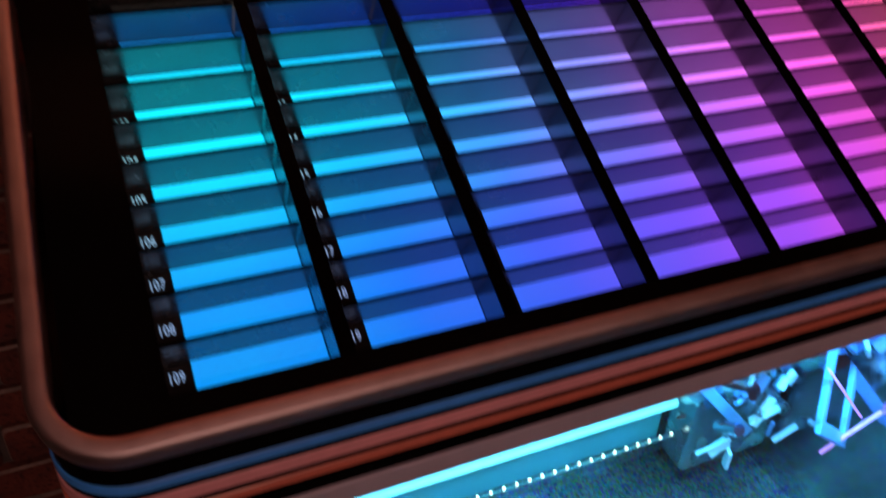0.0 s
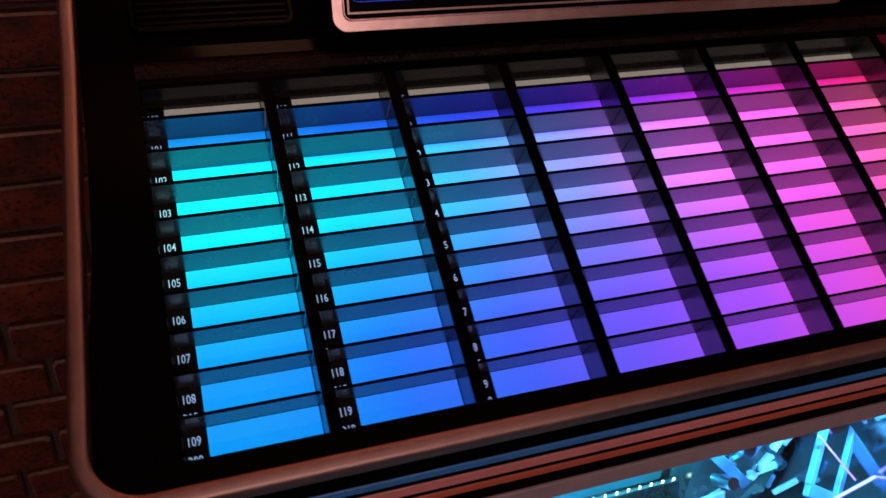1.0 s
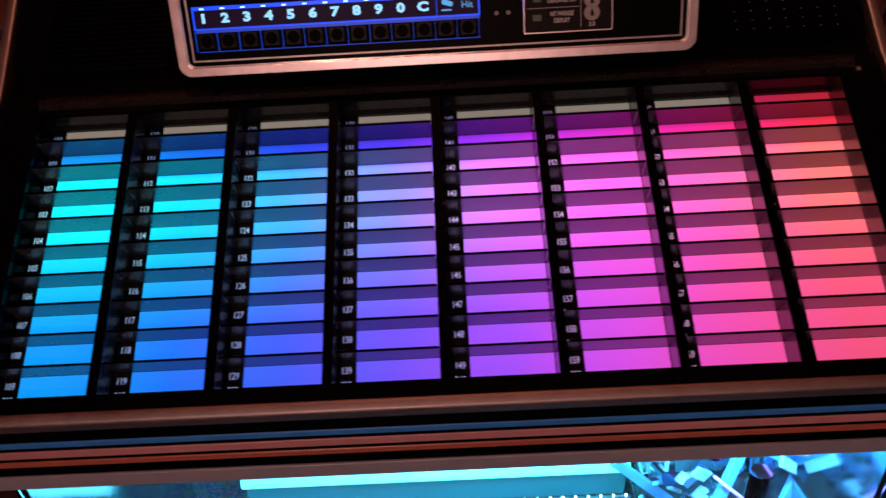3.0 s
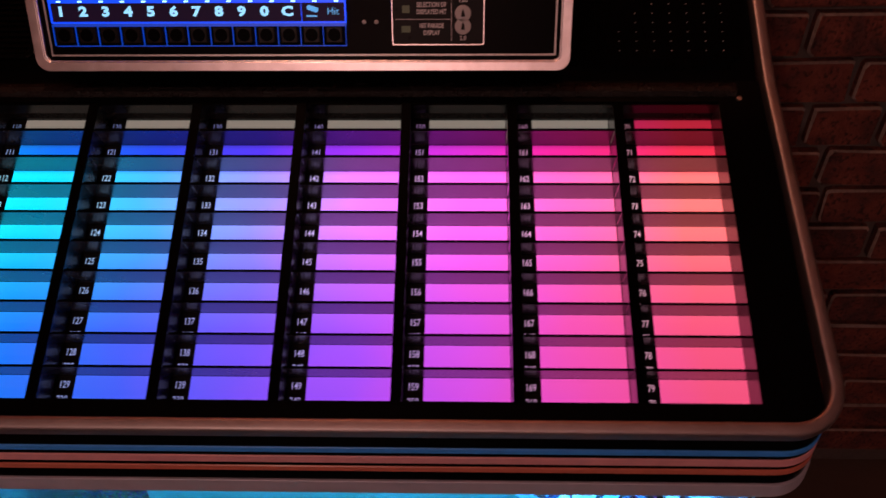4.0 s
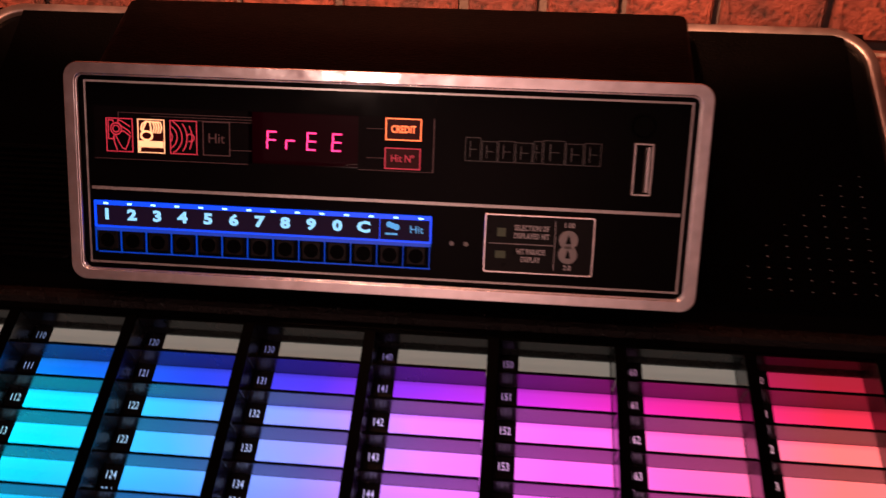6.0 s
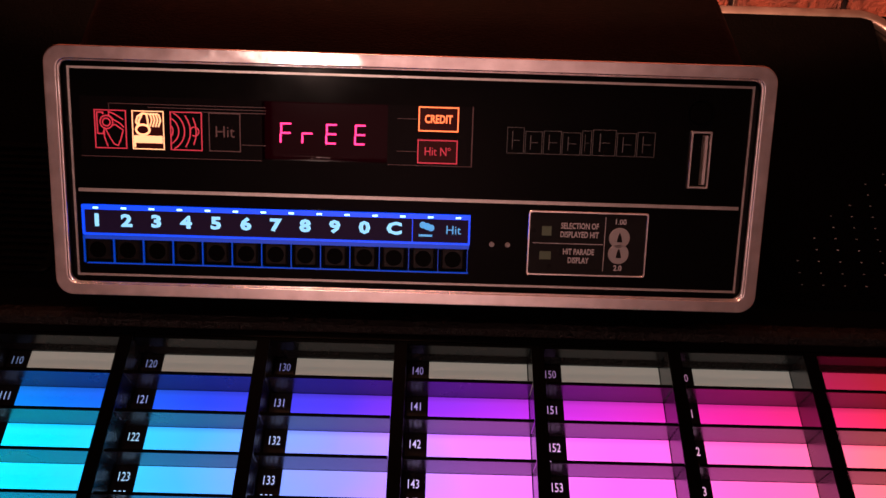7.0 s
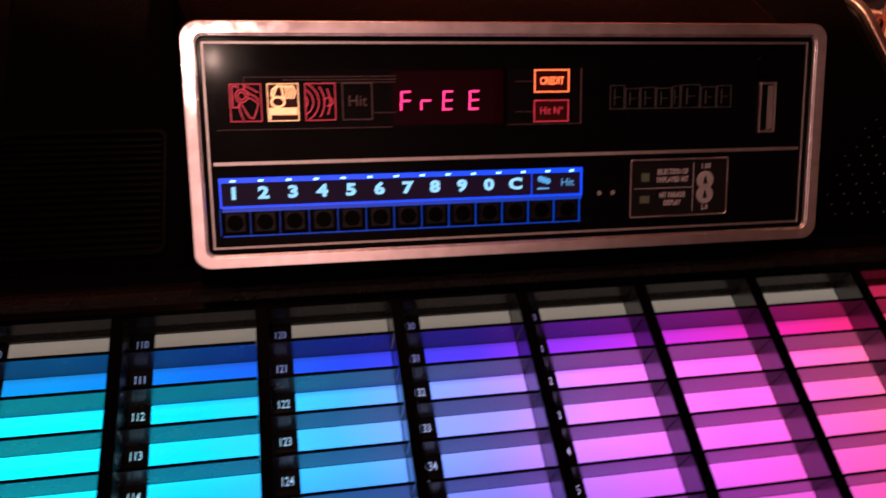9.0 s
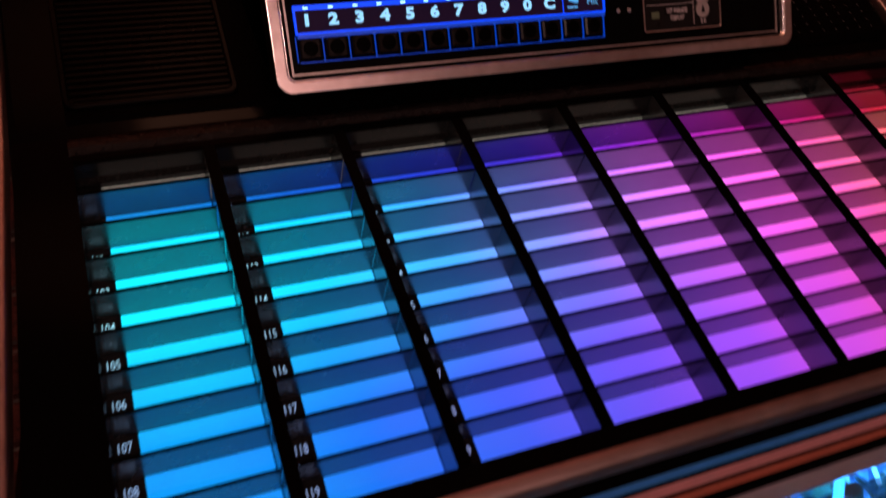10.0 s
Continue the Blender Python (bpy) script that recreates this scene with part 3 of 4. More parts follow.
        for k in range(4):
            stroke([(0.50 + 0.09 * k, 0.93), (0.58 + 0.09 * k, 0.90), (0.63 + 0.09 * k, 0.76), (0.56 + 0.09 * k, 0.60)], 0, 0.0006)
    elif kind == "ear":
        for k in range(5):
            arc(x0 - 0.004, cy, 0.006 + 0.0042 * k, -75, 75)
        arc(cx + 0.006, cy, 0.0032, -120, 200)
    else:
        put_text(bm, "Hit", 0.0115, CTRL @ pose(cx, cy, z), 0, 1.0)
    return part("pictogram", bm, [line_mat, fill_mat, dark_red], display)


picture(0.1732, red_line, dark_red, "coin")
tagged(picture(0.2003, hot_fill, hot_fill, "press"), "glowing orange pictogram of a pressed button")
picture(0.2278, red_line, dark_red, "ear")
picture(0.2556, dim_line, dark_red, "hit")

# seven-segment letters F r E E
SEG = {"F": "afeg", "r": "eg", "E": "afged"}
for letter, x in zip("FrEE", (0.3030, 0.3193, 0.3372, 0.3588)):
    w, h, t, y0 = 0.0078, 0.0152, 0.0013, 0.1143
    bars = {"a": (0, w, h - t, h), "d": (0, w, 0, t), "g": (0, w, h / 2 - t / 2, h / 2 + t / 2), "f": (0, t, h / 2 + t * 0.7, h - t * 0.2),
            "e": (0, t, t * 0.2, h / 2 - t * 0.7), "b": (w - t, w, h / 2, h), "c": (w - t, w, 0, h / 2)}
    bm = bmesh.new()
    for s in SEG[letter]:
        xa, xb, ya, yb = bars[s]
        shear = 0.06
        box(bm, x + xa + shear * ya, x + xb + shear * ya, y0 + ya, y0 + yb, WELL, WELL + 0.0006, CTRL)
    part("display_digit", bm, segment_mat, display, "glowing red segment letter")

bm = bmesh.new()
box(bm, 0.4073, 0.4364, 0.1270, 0.1448, 0.0040, 0.0043, CTRL, 1)
outline_box(bm, 0.4073, 0.4364, 0.1270, 0.1448, 0.0009, 0.0043, 0.0047, CTRL, 0)
put_text(bm, "CREDIT", 0.0082, CTRL @ pose(0.42185, 0.1357, 0.0047), 0, 0.72, 0.0002)
part("credit_sign", bm, [hot_line, dark_red], display, "glowing orange credit sign")
bm = bmesh.new()
box(bm, 0.4070, 0.4362, 0.1038, 0.1211, 0.0040, 0.0043, CTRL, 1)
outline_box(bm, 0.4070, 0.4362, 0.1038, 0.1211, 0.0008, 0.0043, 0.0047, CTRL, 0)
put_text(bm, "Hit Nº", 0.0085, CTRL @ pose(0.4216, 0.1124, 0.0047), 0, 0.85)
part("hit_sign", bm, [red_line, dark_red], display)

# maker's mark: outlined plain blocks
mark = material("mark_outline", (0.12, 0.12, 0.125), 0.4, 0.3)
bm = bmesh.new()
x = 0.4720
for w, tall in ((0.0125, 1), (0.0125, 0.86), (0.0130, 0.9), (0.0135, 0.86), (0.0070, 0.95), (0.0170, 1), (0.0140, 0.9), (0.0130, 0.95)):
    y0, y1 = 0.1130, 0.1130 + 0.0190 * tall
    outline_box(bm, x, x + w, y0, y1, 0.00040, 0.0030, 0.0034, CTRL)
    box(bm, x + w * 0.30, x + w * 0.34, y0 + 0.003, y1 - 0.003, 0.0030, 0.0034, CTRL)
    box(bm, x + w * 0.34, x + w * 0.75, (y0 + y1) / 2 - 0.0002, (y0 + y1) / 2 + 0.0002, 0.0030, 0.0034, CTRL)
    x += w + 0.0008
part("maker_mark", bm, mark, cbox, "silver outlined maker's mark")

# coin slot
slot = part("coin_slot", ring(bmesh.new(), rounded_rect(0.6050, 0.6210, 0.0912, 0.1332, 0.001), rounded_rect(0.6072, 0.6190, 0.0930, 0.1314, 0.0006), 0.002, 0.0060, CTRL, chamfer=0.0008), chrome, cbox, "chrome coin slot")
# Solid black plate gives the shade inside the slot
part("slot_dark_plate", box(bmesh.new(), 0.6072, 0.6190, 0.0930, 0.1314, 0.002, 0.0032, CTRL), black_matt, slot, "black plate for the dark of the slot")
part("slot_cheek", plate_taper(bmesh.new(), rounded_rect(0.6142, 0.6184, 0.0938, 0.1306, 0.0004), rounded_rect(0.6158, 0.6180, 0.0944, 0.1300, 0.0004), 0.0030, 0.0056, CTRL), chrome, slot, "bright inner cheek")
bm = cylinder(bmesh.new(), 0.6115, 0.1460, 0.003, 0.0044, 0.0085, 0.0080, CTRL, 24)
lock = part("lock_cap", bm, black_gloss, cbox, "round black lock cap")
circle = [(math.cos(2 * math.pi * i / 28), math.sin(2 * math.pi * i / 28)) for i in range(28)]
part("lock_ring", ring(bmesh.new(), [(0.6115 + 0.0102 * a, 0.1460 + 0.0102 * b2) for a, b2 in circle], [(0.6115 + 0.0086 * a, 0.1460 + 0.0086 * b2) for a, b2 in circle], 0.003, 0.0042, CTRL, chamfer=0.0004), face_gloss, lock)
# Two small grey dots on the control face
for x in (0.4641, 0.4759):
    part("face_dot", cylinder(bmesh.new(), x, 0.0448, 0.003, 0.0040, 0.0020, 0.0018, CTRL, 12), ink_grey, cbox)

# lit number bar and its push buttons
KEY = 0.0219
bar_edge = material("lit_acrylic", (0.01, 0.03, 0.08), 0.2, emit=(0.0, 0.06, 1.0), strength=1.3)
bar_plate = material("bar_plate", (0.020, 0.007, 0.006), 0.3, spec=0.06, emit=(0.05, 0.04, 0.20), strength=0.06)
bar_digit = material("bar_digit", (0.3, 0.3, 0.3), 0.4, emit=(0.22, 0.66, 1.0), strength=1.15)
bar_led = material("diode", (0.8, 0.8, 0.8), 0.4, emit=(0.35, 0.80, 1.0), strength=2.2)
bar = part("number_bar", box(bmesh.new(), 0.1625, 0.4470, 0.0450, 0.0662, 0.003, 0.0060, CTRL, bevel=0.0006), bar_plate, cbox, "number bar lit blue by small diodes")
bm = bmesh.new()
outline_box(bm, 0.1620, 0.4474, 0.0445, 0.0668, 0.0013, 0.0045, 0.0078, CTRL)
box(bm, 0.4045, 0.4050, 0.0455, 0.0655, 0.006, 0.0068, CTRL)
box(bm, 0.1634, 0.4460, 0.0632, 0.0655, 0.006, 0.0070, CTRL)
part("bar_rim", bm, bar_edge, bar, "blue glowing acrylic rim")
bm = bmesh.new()
box(bm, 0.1633, 0.4470, 0.0225, 0.0230, 0.003, 0.0060, CTRL)
box(bm, 0.1633, 0.4470, 0.0414, 0.0444, 0.003, 0.0074, CTRL)
for k in range(14):
    box(bm, 0.1613 + KEY * k, 0.1616 + KEY * k, 0.0232, 0.0432, 0.003, 0.0062, CTRL)
# Blue light between the keys is put in as emission on this frame
part("key_frame", bm, material("key_frame_glow", (0.01, 0.02, 0.04), 0.3, emit=(0.0, 0.07, 0.75), strength=0.55), bar, "key frame with the diodes' blue light painted on")
for k in range(14):
    part("bar_diode", box(bmesh.new(), 0.1720 + 0.0205 * k - 0.0020, 0.1720 + 0.0205 * k + 0.0020, 0.0639, 0.0653, 0.0066, 0.0076, CTRL, bevel=0.0003), bar_led, bar)
for k, ch in enumerate("1234567890C"):
    bm = bmesh.new()
    put_text(bm, ch, 0.0122, CTRL @ pose(0.1722 + KEY * k, 0.0550, 0.0064), 0, 1.30, 0.0006)
    part("bar_number", bm, bar_digit, bar)
bm = bmesh.new()
put_text(bm, "Hit", 0.0090, CTRL @ pose(0.4350, 0.0550, 0.0064), 0, 1.0)
for k in range(3):
    cylinder(bm, 0.4125 + 0.003 * k, 0.0585 - 0.001 * k, 0.006, 0.0066, 0.0026, 0.0024, CTRL, 10)
box(bm, 0.4095, 0.4195, 0.0500, 0.0515, 0.006, 0.0066, CTRL)
part("bar_symbol", bm, material("bar_symbol_ink", (0.2, 0.5, 0.6), 0.4, emit=(0.05, 0.42, 0.95), strength=0.7), bar)
key_mat = material("key_black", (0.003, 0.003, 0.004), 0.25, spec=0.16)
for k in range(13):
    x = 0.1724 + KEY * k
    bm = box(bmesh.new(), x - 0.0098, x + 0.0098, 0.0238, 0.0428, 0.003, 0.0072, CTRL, bevel=0.0026)
    key = part("push_button", bm, key_mat, cbox, "square black push button")
    # Flat black disc puts the dish's shade into colour
    part("dish_shade", cylinder(bmesh.new(), x, 0.0333, 0.0066, 0.0074, 0.0064, 0.0060, CTRL, 20), bar_black, key)

# instruction plaque
plaque = part("plaque", box(bmesh.new(), 0.4918, 0.5785, 0.0240, 0.0705, 0.003, 0.0038, CTRL), card_black, cbox, "small instruction plaque in a silver rim")
part("plaque_rim", ring(bmesh.new(), rounded_rect(0.4905, 0.5798, 0.0228, 0.0717, 0.002), rounded_rect(0.4920, 0.5783, 0.0243, 0.0702, 0.0015), 0.003, 0.0050, CTRL, chamfer=0.0004), bezel_chrome, plaque)
bm = bmesh.new()
for words, x, y in (("SELECTION OF", 0.5290, 0.0605), ("DISPLAYED HIT", 0.5290, 0.0540), ("HIT PARADE", 0.5290, 0.0410), ("DISPLAY", 0.5290, 0.0345)):
    put_text(bm, words, 0.0062, CTRL @ pose(x, y, 0.0041), 0, 0.68, 0.00012)
for words, y in (("1.00", 0.0645), ("2.0", 0.0295)):
    put_text(bm, words, 0.0058, CTRL @ pose(0.5590, y, 0.0041), 0, 0.9, 0.0001)
box(bm, 0.4945, 0.5470, 0.0470, 0.0474, 0.0038, 0.0041, CTRL)
box(bm, 0.5478, 0.5482, 0.0270, 0.0680, 0.0038, 0.0041, CTRL)
part("plaque_text", bm, material("plaque_ink", (0.62, 0.62, 0.68), 0.5), plaque)
bm = bmesh.new()
for y in (0.0525, 0.0405):
    cylinder(bm, 0.5590, y, 0.0038, 0.0043, 0.0078, 0.0074, CTRL, 24)
coin = part("plaque_coin", bm, ink_grey, plaque)
bm = bmesh.new()
for y in (0.0525, 0.0405):
    plate(bm, [(0.5570, y - 0.003), (0.5612, y - 0.003), (0.5602, y + 0.0015), (0.5590, y + 0.0042), (0.5578, y + 0.0015)], 0.0043, 0.0045, CTRL)
part("coin_mark", bm, card_black, coin)
bm = bmesh.new()
box(bm, 0.5010, 0.5080, 0.0530, 0.0600, 0.0038, 0.0041, CTRL)
box(bm, 0.5000, 0.5085, 0.0350, 0.0410, 0.0038, 0.0041, CTRL)
part("plaque_symbol", bm, material("plaque_green", (0.10, 0.16, 0.10), 0.5), plaque)

# ---- record compartment behind the lower glass ----
mirror = material("compartment_mirror", (0.55, 0.60, 0.70), 0.12, 1.0, grain=0.15, grain_scale=25, bump=0.1, bump_scale=30)
tube_mat = material("light_tube", (0.6, 0.8, 0.9), 0.3, emit=(0.10, 0.80, 0.88), strength=1.7)
led_mat = material("led_dot", (0.9, 0.9, 0.9), 0.3, emit=(0.65, 0.95, 0.75), strength=3.0)
# Faint emission on a plate stands in for the tube's spread glow
tube_glow = material("tube_glow_plate", (0.06, 0.16, 0.22), 0.3, emit=(0.0, 0.34, 0.48), strength=0.36)
violet_edge_glow = material("violet_edge_glow", (0.6, 0.4, 0.9), 0.3, emit=(0.85, 0.12, 1.0), strength=0.7)
steel = material("mechanism_steel", (0.55, 0.56, 0.60), 0.25, 1.0, grain=0.25, grain_scale=40, bump=0.15, bump_scale=40)
blue_steel = material("blue_steel", (0.22, 0.45, 0.85), 0.35, 0.3, grain=0.25, grain_scale=40)
pearl = material("pearl_plastic", (0.62, 0.68, 0.80), 0.22, grain=0.3, grain_scale=50, bump=0.2, bump_scale=60)
glitter = bpy.data.materials.new("glitter_board")
glitter.use_nodes = True
gb = glitter.node_tree.nodes["Principled BSDF"]
gb.inputs["Base Color"].default_value = (0.03, 0.10, 0.14, 1)
gb.inputs["Metallic"].default_value, gb.inputs["Roughness"].default_value = 0.7, 0.3
vor, vgeo = glitter.node_tree.nodes.new("ShaderNodeTexVoronoi"), glitter.node_tree.nodes.new("ShaderNodeNewGeometry")
vor.inputs["Scale"].default_value = 260
glitter.node_tree.links.new(vgeo.outputs["Position"], vor.inputs["Vector"])
gm = glitter.node_tree.nodes.new("ShaderNodeMix")
gm.data_type = "RGBA"
gm.inputs["Factor"].default_value = 0.68
gm.inputs["B"].default_value = (0.0, 0.07, 0.10, 1)
glitter.node_tree.links.new(vor.outputs["Color"], gm.inputs["A"])
glitter.node_tree.links.new(gm.outputs["Result"], gb.inputs["Base Color"])
vb = glitter.node_tree.nodes.new("ShaderNodeBump")
vb.inputs["Strength"].default_value = 0.9
glitter.node_tree.links.new(vor.outputs["Color"], vb.inputs["Height"])
glitter.node_tree.links.new(vb.outputs["Normal"], gb.inputs["Normal"])

# Hidden fills above the window edge, added for the light of the diode strips
for x, energy, colour in ((-0.30, 2.0, (0.05, 0.35, 1.0)), (0.02, 3.0, (0.05, 0.80, 0.95)), (0.33, 6.0, (0.06, 0.50, 1.0))):
    lamp("compartment_fill", (x, -0.20, 0.745), (x, -0.02, 0.35), energy, colour, 0.06)
comp = part("compartment_back", box(bmesh.new(), -0.446, 0.446, 0.06, 0.07, 0.12, 0.78), glitter, jukebox, "glittering back of the record compartment")
part("compartment_floor", box(bmesh.new(), -0.446, 0.446, -0.25, 0.06, 0.12, 0.20), glitter, jukebox)
for x in (-0.4455, 0.4445):
    part("compartment_side", box(bmesh.new(), x, x + 0.001, -0.25, 0.06, 0.20, 0.78), mirror, jukebox)
tube = tagged(part("light_tube", cylinder(bmesh.new(), 0, 0, -0.30, 0.30, 0.012, 0.012, pose(-0.04, 0.015, 0.375, 0, 90, 0), 24), tube_mat, None, smooth=True), "glowing cyan light tube in the record compartment", "light")
part("tube_glow_plate", box(bmesh.new(), -0.345, 0.262, 0.0300, 0.0315, 0.283, 0.420), tube_glow, tube, "plate glowing in place of the tube's spread light")
part("tube_reflector", box(bmesh.new(), -0.345, 0.262, 0.0315, 0.0335, 0.281, 0.425), mirror, tube)
strip_ob = tagged(part("led_strip", box(bmesh.new(), -0.345, 0.262, -0.0065, -0.0015, 0.3195, 0.3225), steel, None), "strip of small white diodes in the record compartment", "led strip")
led_bm = bmesh.new()
bmesh.ops.create_icosphere(led_bm, subdivisions=1, radius=0.0024)
led_me = bpy.data.meshes.new("led")
led_bm.to_mesh(led_me)
led_bm.free()
led_me.materials.append(led_mat)
for k in range(31):
    d = new("led", led_me)
    d.parent, d.matrix_basis = strip_ob, pose(-0.335 + k * 0.0197, -0.004, 0.325)
mech = part("record_carriage", box(bmesh.new(), 0.27, 0.43, -0.03, 0.03, 0.26, 0.40, bevel=0.008), steel, None)
tagged(mech, "shiny steel record carriage inside the lower window", "record changer")


def lever(x, y, z, rx, ry, rz, long, wide, mat):
    bm = box(bmesh.new(), -long, long, -0.003, 0.003, -wide, wide, bevel=0.0015)
    bm.transform(pose(x, y, z, rx, ry, rz))
    part("lever", bm, mat, mech)


frame_pose = pose(0.385, -0.13, 0.49, -25, 40, 12)
for x, z, long, wide in ((0, 0.062, 0.068, 0.009), (0, -0.062, 0.068, 0.009), (-0.062, 0, 0.009, 0.056), (0.062, 0, 0.009, 0.056)):
    bm = box(bmesh.new(), x - long, x + long, -0.004, 0.004, z - wide, z + wide, bevel=0.0015)
    bm.transform(frame_pose)
    part("frame_bar", bm, blue_steel, mech, "pale blue frame bar")
lever(0.270, -0.07, 0.43, 0, 48, 0, 0.085, 0.008, blue_steel)
lever(0.345, -0.05, 0.50, -30, 62, 20, 0.060, 0.012, blue_steel)
rnd = random.Random(8)
for k in range(46):
    lever(0.34 + rnd.uniform(-0.11, 0.09), -0.06 + rnd.uniform(-0.06, 0.07), 0.45 + rnd.uniform(-0.14, 0.13), rnd.uniform(-60, 30), rnd.choice((40, -50, 0, 90)) + rnd.uniform(-8, 8), rnd.uniform(-30, 30),
          rnd.uniform(0.005, 0.026), rnd.uniform(0.002, 0.009), rnd.choice((steel, pearl, blue_steel, pearl)))
for k in range(8):
    bm = cylinder(bmesh.new(), 0, 0, -0.02, 0.02, 0.010 + 0.003 * (k % 4), 0.009 + 0.003 * (k % 4), pose(0.26 + 0.024 * k, -0.09 + 0.02 * (k % 3), 0.42 + 0.045 * (k % 4), 50 + 10 * k, 15 * k, 0), 18)
    part("roller", bm, rnd.choice((steel, mirror)), mech)
# Thin emissive strips paint the pink light caught by tray edges
bm = bmesh.new()
box(bm, -0.0013, 0.0013, -0.002, 0.002, -0.08, 0.08, pose(0.37, -0.15, 0.50, 0, -42, 0))
part("lit_edge", bm, violet_edge_glow, mech, "pink glowing acrylic edge")
bm = bmesh.new()
box(bm, -0.0013, 0.0013, -0.002, 0.002, -0.05, 0.05, pose(0.40, -0.16, 0.43, 0, 65, 0))
part("lit_edge", bm, violet_edge_glow, mech, "pink glowing acrylic edge")
for k in range(16):
    part("ceiling_rib", box(bmesh.new(), -0.44, 0.24, 0.050, 0.060, 0.42 + 0.011 * k, 0.427 + 0.011 * k), mirror, comp)
glass = material("clear_glass", (1, 1, 1), 0.0)
glass.node_tree.nodes["Principled BSDF"].inputs["Transmission Weight"].default_value = 1.0
pane = part("window_glass", box(bmesh.new(), -0.445, 0.445, -0.262, -0.258, 0.30, 0.782), glass, jukebox, "clear lower window glass")
pane.visible_shadow = False
screw = part("screw", cylinder(bmesh.new(), 0.833, 0.006, DEPTH, DEPTH + 0.002, 0.0030, 0.0024, TITLE, 12), chrome, jukebox)
part("lower_front", box(bmesh.new(), -0.446, 0.446, -0.262, -0.25, 0.02, 0.30), black_matt, jukebox, "black lower front panel")

# ---- bricks of the wall ----
def brick_material():
    m = bpy.data.materials.new("brick")
    m.use_nodes = True
    nt, lk = m.node_tree, m.node_tree.links
    b = nt.nodes["Principled BSDF"]
    b.inputs["Roughness"].default_value = 0.85
    geo, info = nt.nodes.new("ShaderNodeNewGeometry"), nt.nodes.new("ShaderNodeObjectInfo")
    n1, n2 = nt.nodes.new("ShaderNodeTexNoise"), nt.nodes.new("ShaderNodeTexNoise")
    n1.inputs["Scale"].default_value, n1.inputs["Detail"].default_value = 22, 8
    n2.inputs["Scale"].default_value, n2.inputs["Detail"].default_value = 150, 5
    for n in (n1, n2):
        lk.new(geo.outputs["Position"], n.inputs["Vector"])
    r1 = nt.nodes.new("ShaderNodeValToRGB")
    e = r1.color_ramp.elements
    e[0].position, e[0].color = 0.30, (0.042, 0.013, 0.012, 1)
    e[1].position, e[1].color = 0.72, (0.17, 0.040, 0.024, 1)
    mid = e.new(0.5)
    mid.color = (0.105, 0.022, 0.014, 1)
    mixr = nt.nodes.new("ShaderNodeMath")
    mixr.operation = "MULTIPLY_ADD"
    mixr.inputs[1].default_value, mixr.inputs[2].default_value = 0.22, -0.11
    lk.new(info.outputs["Random"], mixr.inputs[0])
    add = nt.nodes.new("ShaderNodeMath")
    lk.new(n1.outputs["Fac"], add.inputs[0])
    lk.new(mixr.outputs[0], add.inputs[1])
    lk.new(add.outputs[0], r1.inputs[0])
    dark = nt.nodes.new("ShaderNodeValToRGB")
    dark.color_ramp.elements[0].position, dark.color_ramp.elements[0].color = 0.33, (0.25, 0.22, 0.2, 1)
    dark.color_ramp.elements[1].position, dark.color_ramp.elements[1].color = 0.48, (1, 1, 1, 1)
    lk.new(n2.outputs["Fac"], dark.inputs[0])
    mul = nt.nodes.new("ShaderNodeVectorMath")
    mul.operation = "MULTIPLY"
    lk.new(r1.outputs["Color"], mul.inputs[0])
    lk.new(dark.outputs["Color"], mul.inputs[1])
    lk.new(mul.outputs[0], b.inputs["Base Color"])
    bp = nt.nodes.new("ShaderNodeBump")
    bp.inputs["Strength"].default_value, bp.inputs["Distance"].default_value = 0.9, 0.004
    sm = nt.nodes.new("ShaderNodeMath")
    lk.new(n1.outputs["Fac"], sm.inputs[0])
    lk.new(n2.outputs["Fac"], sm.inputs[1])
    lk.new(sm.outputs[0], bp.inputs["Height"])
    lk.new(bp.outputs["Normal"], b.inputs["Normal"])
    return m


brick_mat = brick_material()
COURSE, TOP = 0.0722, 1.058
# Worn pale brick edges, with light from above painted into the same tone
pale_edge = material("worn_lit_edge", (0.19, 0.14, 0.12), 0.9, grain=0.55, grain_scale=120, bump=0.8, bump_scale=200)


def brick_shape(seed, w, edge_lit=True):
    """An uneven brick face with worn edges, its front at y = 0 facing -y."""
    rr = random.Random(seed)
    h = COURSE - 0.009
    outer = rounded_rect(-w / 2, w / 2, -h / 2, h / 2, 0.007, 2)
    outer = [(x + rr.uniform(-0.002, 0.002), z + rr.uniform(-0.002, 0.002)) for x, z in outer]
    bm = bmesh.new()
    loops = [[bm.verts.new((x * k, d + (rr.uniform(-0.0015, 0.0015) if d < 0.01 else 0), z * kk)) for x, z in outer]
             for d, k, kk in ((0.02, 1, 1), (0.004, 0.998, 0.99), (0.0, 1 - 0.006 / w, 0.90))]
    n = len(outer)
    for a, b2 in zip(loops, loops[1:]):
        for i in range(n):
            f = bm.faces.new((a[i], a[(i + 1) % n], b2[(i + 1) % n], b2[i]))
            # Top and left edge faces take the pale tone, as lit from above
            if a is loops[1]:
                c = f.calc_center_median()
                f.material_index = 1 if edge_lit and (c.z > h * 0.40 or c.x < -w * 0.47) else 0
    bm.faces.new(loops[-1])
    bmesh.ops.recalc_face_normals(bm, faces=bm.faces)
    return bm


shapes = {}
for length in (0.111, 0.150, 0.205):
    shapes[length] = []
    for k in range(4):
        me = bpy.data.meshes.new("brick")
        bm = brick_shape(k + int(length * 1000), length - 0.010)
        bm.to_mesh(me)
        bm.free()
        me.materials.append(brick_mat)
        me.materials.append(pale_edge)
        shapes[length].append(me)
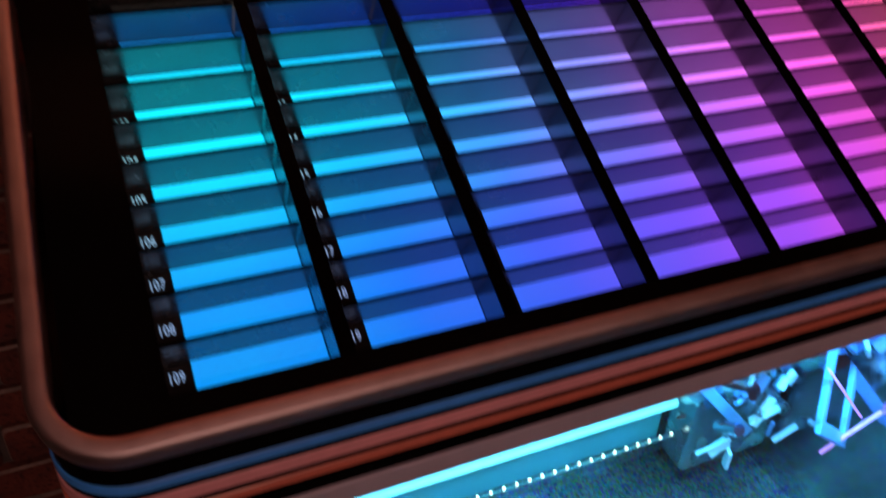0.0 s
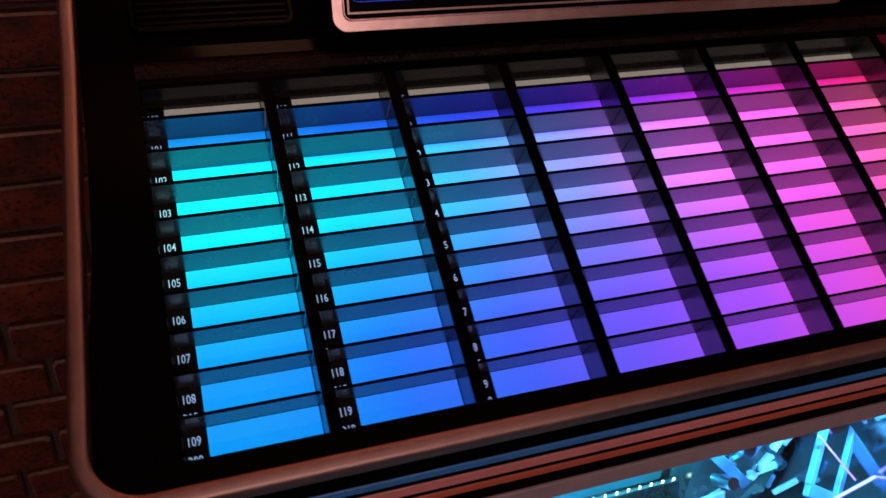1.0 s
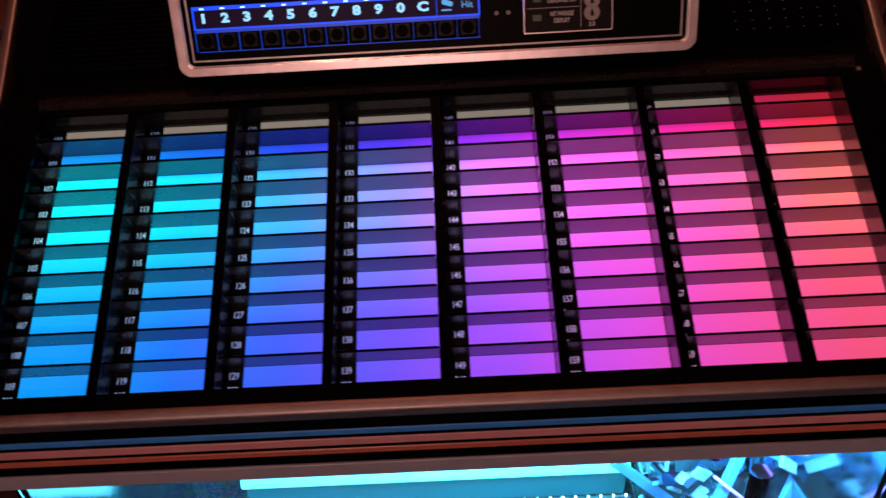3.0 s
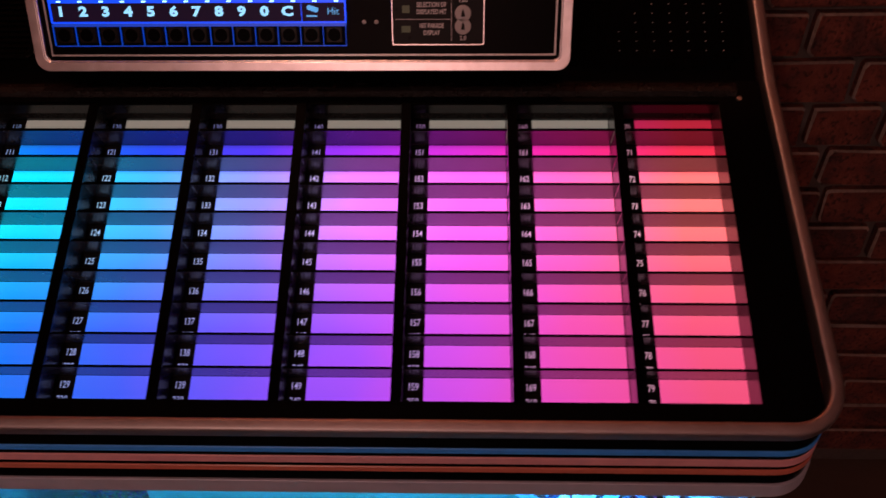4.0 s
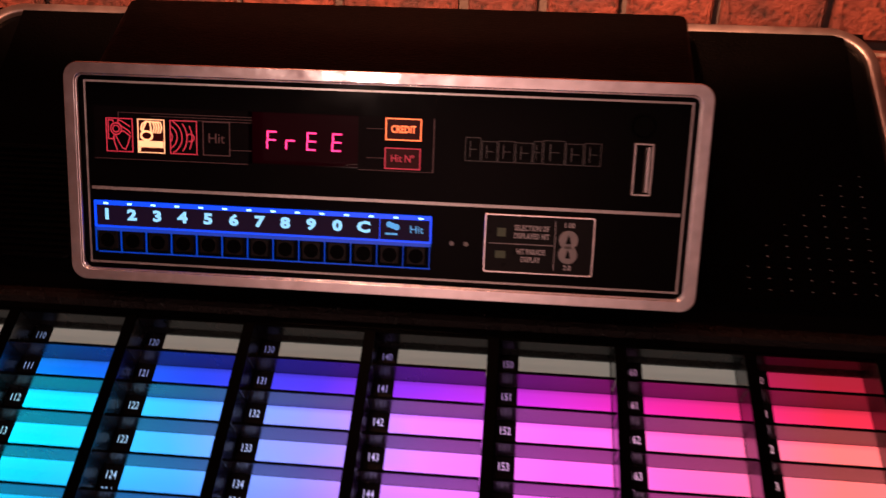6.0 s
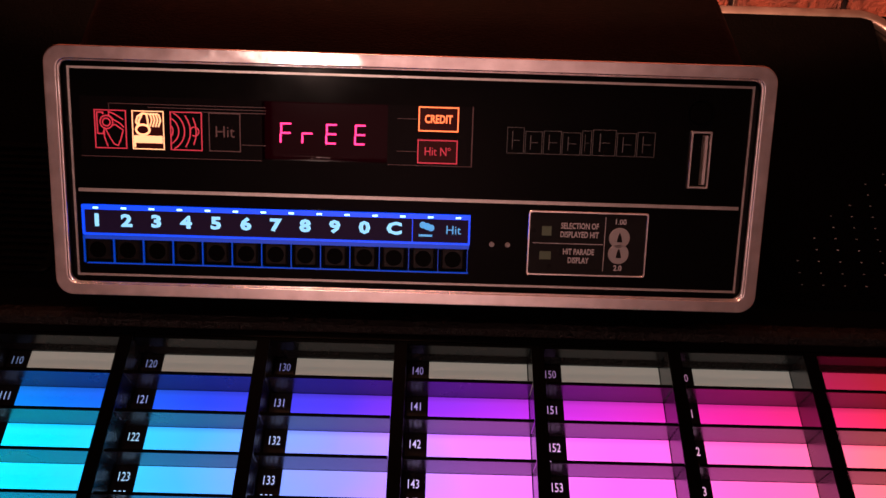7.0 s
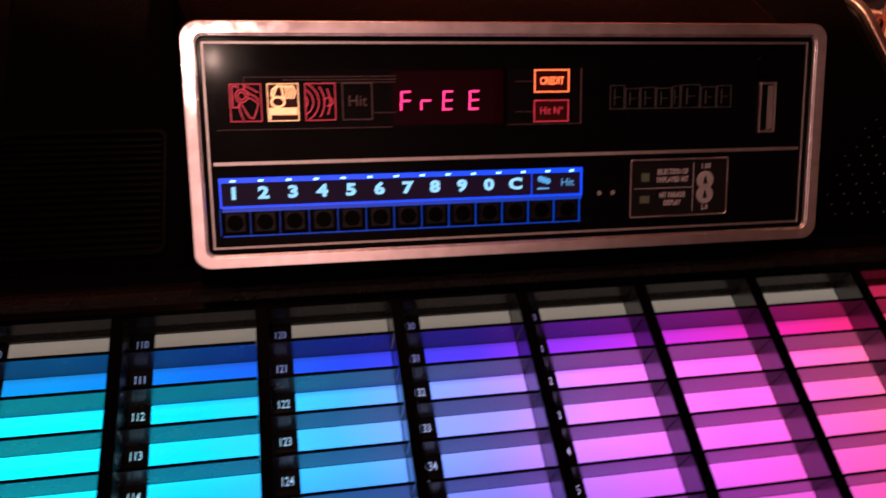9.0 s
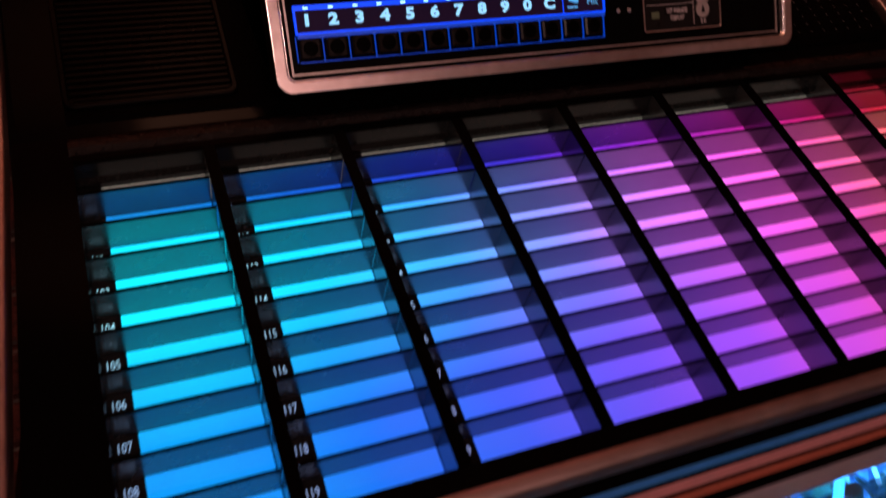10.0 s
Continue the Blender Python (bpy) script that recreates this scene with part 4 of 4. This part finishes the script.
header_me = bpy.data.meshes.new("brick")
bm = brick_shape(11, 0.100, False)
bm.to_mesh(header_me)
bm.free()
header_me.materials.append(brick_mat)
HEADERS = [-0.545, -0.432, -0.318, -0.204, -0.090, 0.049, 0.135, 0.222, 0.322, 0.439, 0.550, 0.662]
rest = bmesh.new()
rnd = random.Random(3)
# joints that can be made out beside the cabinet, by course from the top of the lit ones
JOINTS = {-2: (-0.640, 0.555), -1: (-0.600, 0.576), 0: (-0.618, 0.561), 1: (-0.663, 0.633), 2: (-0.634, 0.717), 3: (-0.685, 0.667), 4: (-0.656, 0.707), 5: (-0.700, 0.727)}
for course in range(-20, 14):
    zc = TOP - COURSE / 2 - course * COURSE
    left, right = JOINTS.get(course, (-0.65 + rnd.uniform(-0.06, 0.06), 0.64 + rnd.uniform(-0.06, 0.06)))
    spans = []
    for start, way, end in ((right, 1, 2.4), (left, -1, -2.4)):
        x = start
        while (end - x) * way > 0.07:
            length = rnd.choice((0.111, 0.150, 0.205, 0.205))
            spans.append((x + way * length / 2, length, length))
            x += way * length
    n = round((right - left) / 0.19)
    width = (right - left) / n
    spans += [(left + width * (k + 0.5), 0.205, width) for k in range(n)]
    for xc, length, width in spans:
        if not 0.04 < zc < 2.55 or course == -3 and HEADERS[0] < xc < HEADERS[-1]:
            continue
        m = pose(xc, WALL_Y - 0.016 + rnd.uniform(-0.003, 0.003), zc + rnd.uniform(-0.001, 0.001), 0, rnd.uniform(-0.6, 0.6), 0) @ Matrix.Diagonal((width / length, 1, 1, 1))
        if -1.1 < xc < 1.2 and 0.4 < zc < 1.4 and not (-0.36 < xc < 0.36 and zc < 1.1):
            ob = new("brick", rnd.choice(shapes[length]))
            ob.parent, ob.matrix_basis = brick_wall, m
        else:
            bm = brick_shape(rnd.randrange(1000), length - 0.010)
            bm.transform(m)
            me = bpy.data.meshes.new("tmp")
            bm.to_mesh(me)
            bm.free()
            rest.from_mesh(me)
            bpy.data.meshes.remove(me)
for xa, xb in zip(HEADERS, HEADERS[1:]):
    ob = new("brick", header_me)
    ob.parent, ob.matrix_basis = brick_wall, pose((xa + xb) / 2, WALL_Y - 0.016, TOP + 2.5 * COURSE) @ Matrix.Diagonal(((xb - xa - 0.012) / 0.100, 1, 1, 1))
tagged(part("far_brick", rest, [brick_mat, pale_edge], brick_wall), kind="stuff")
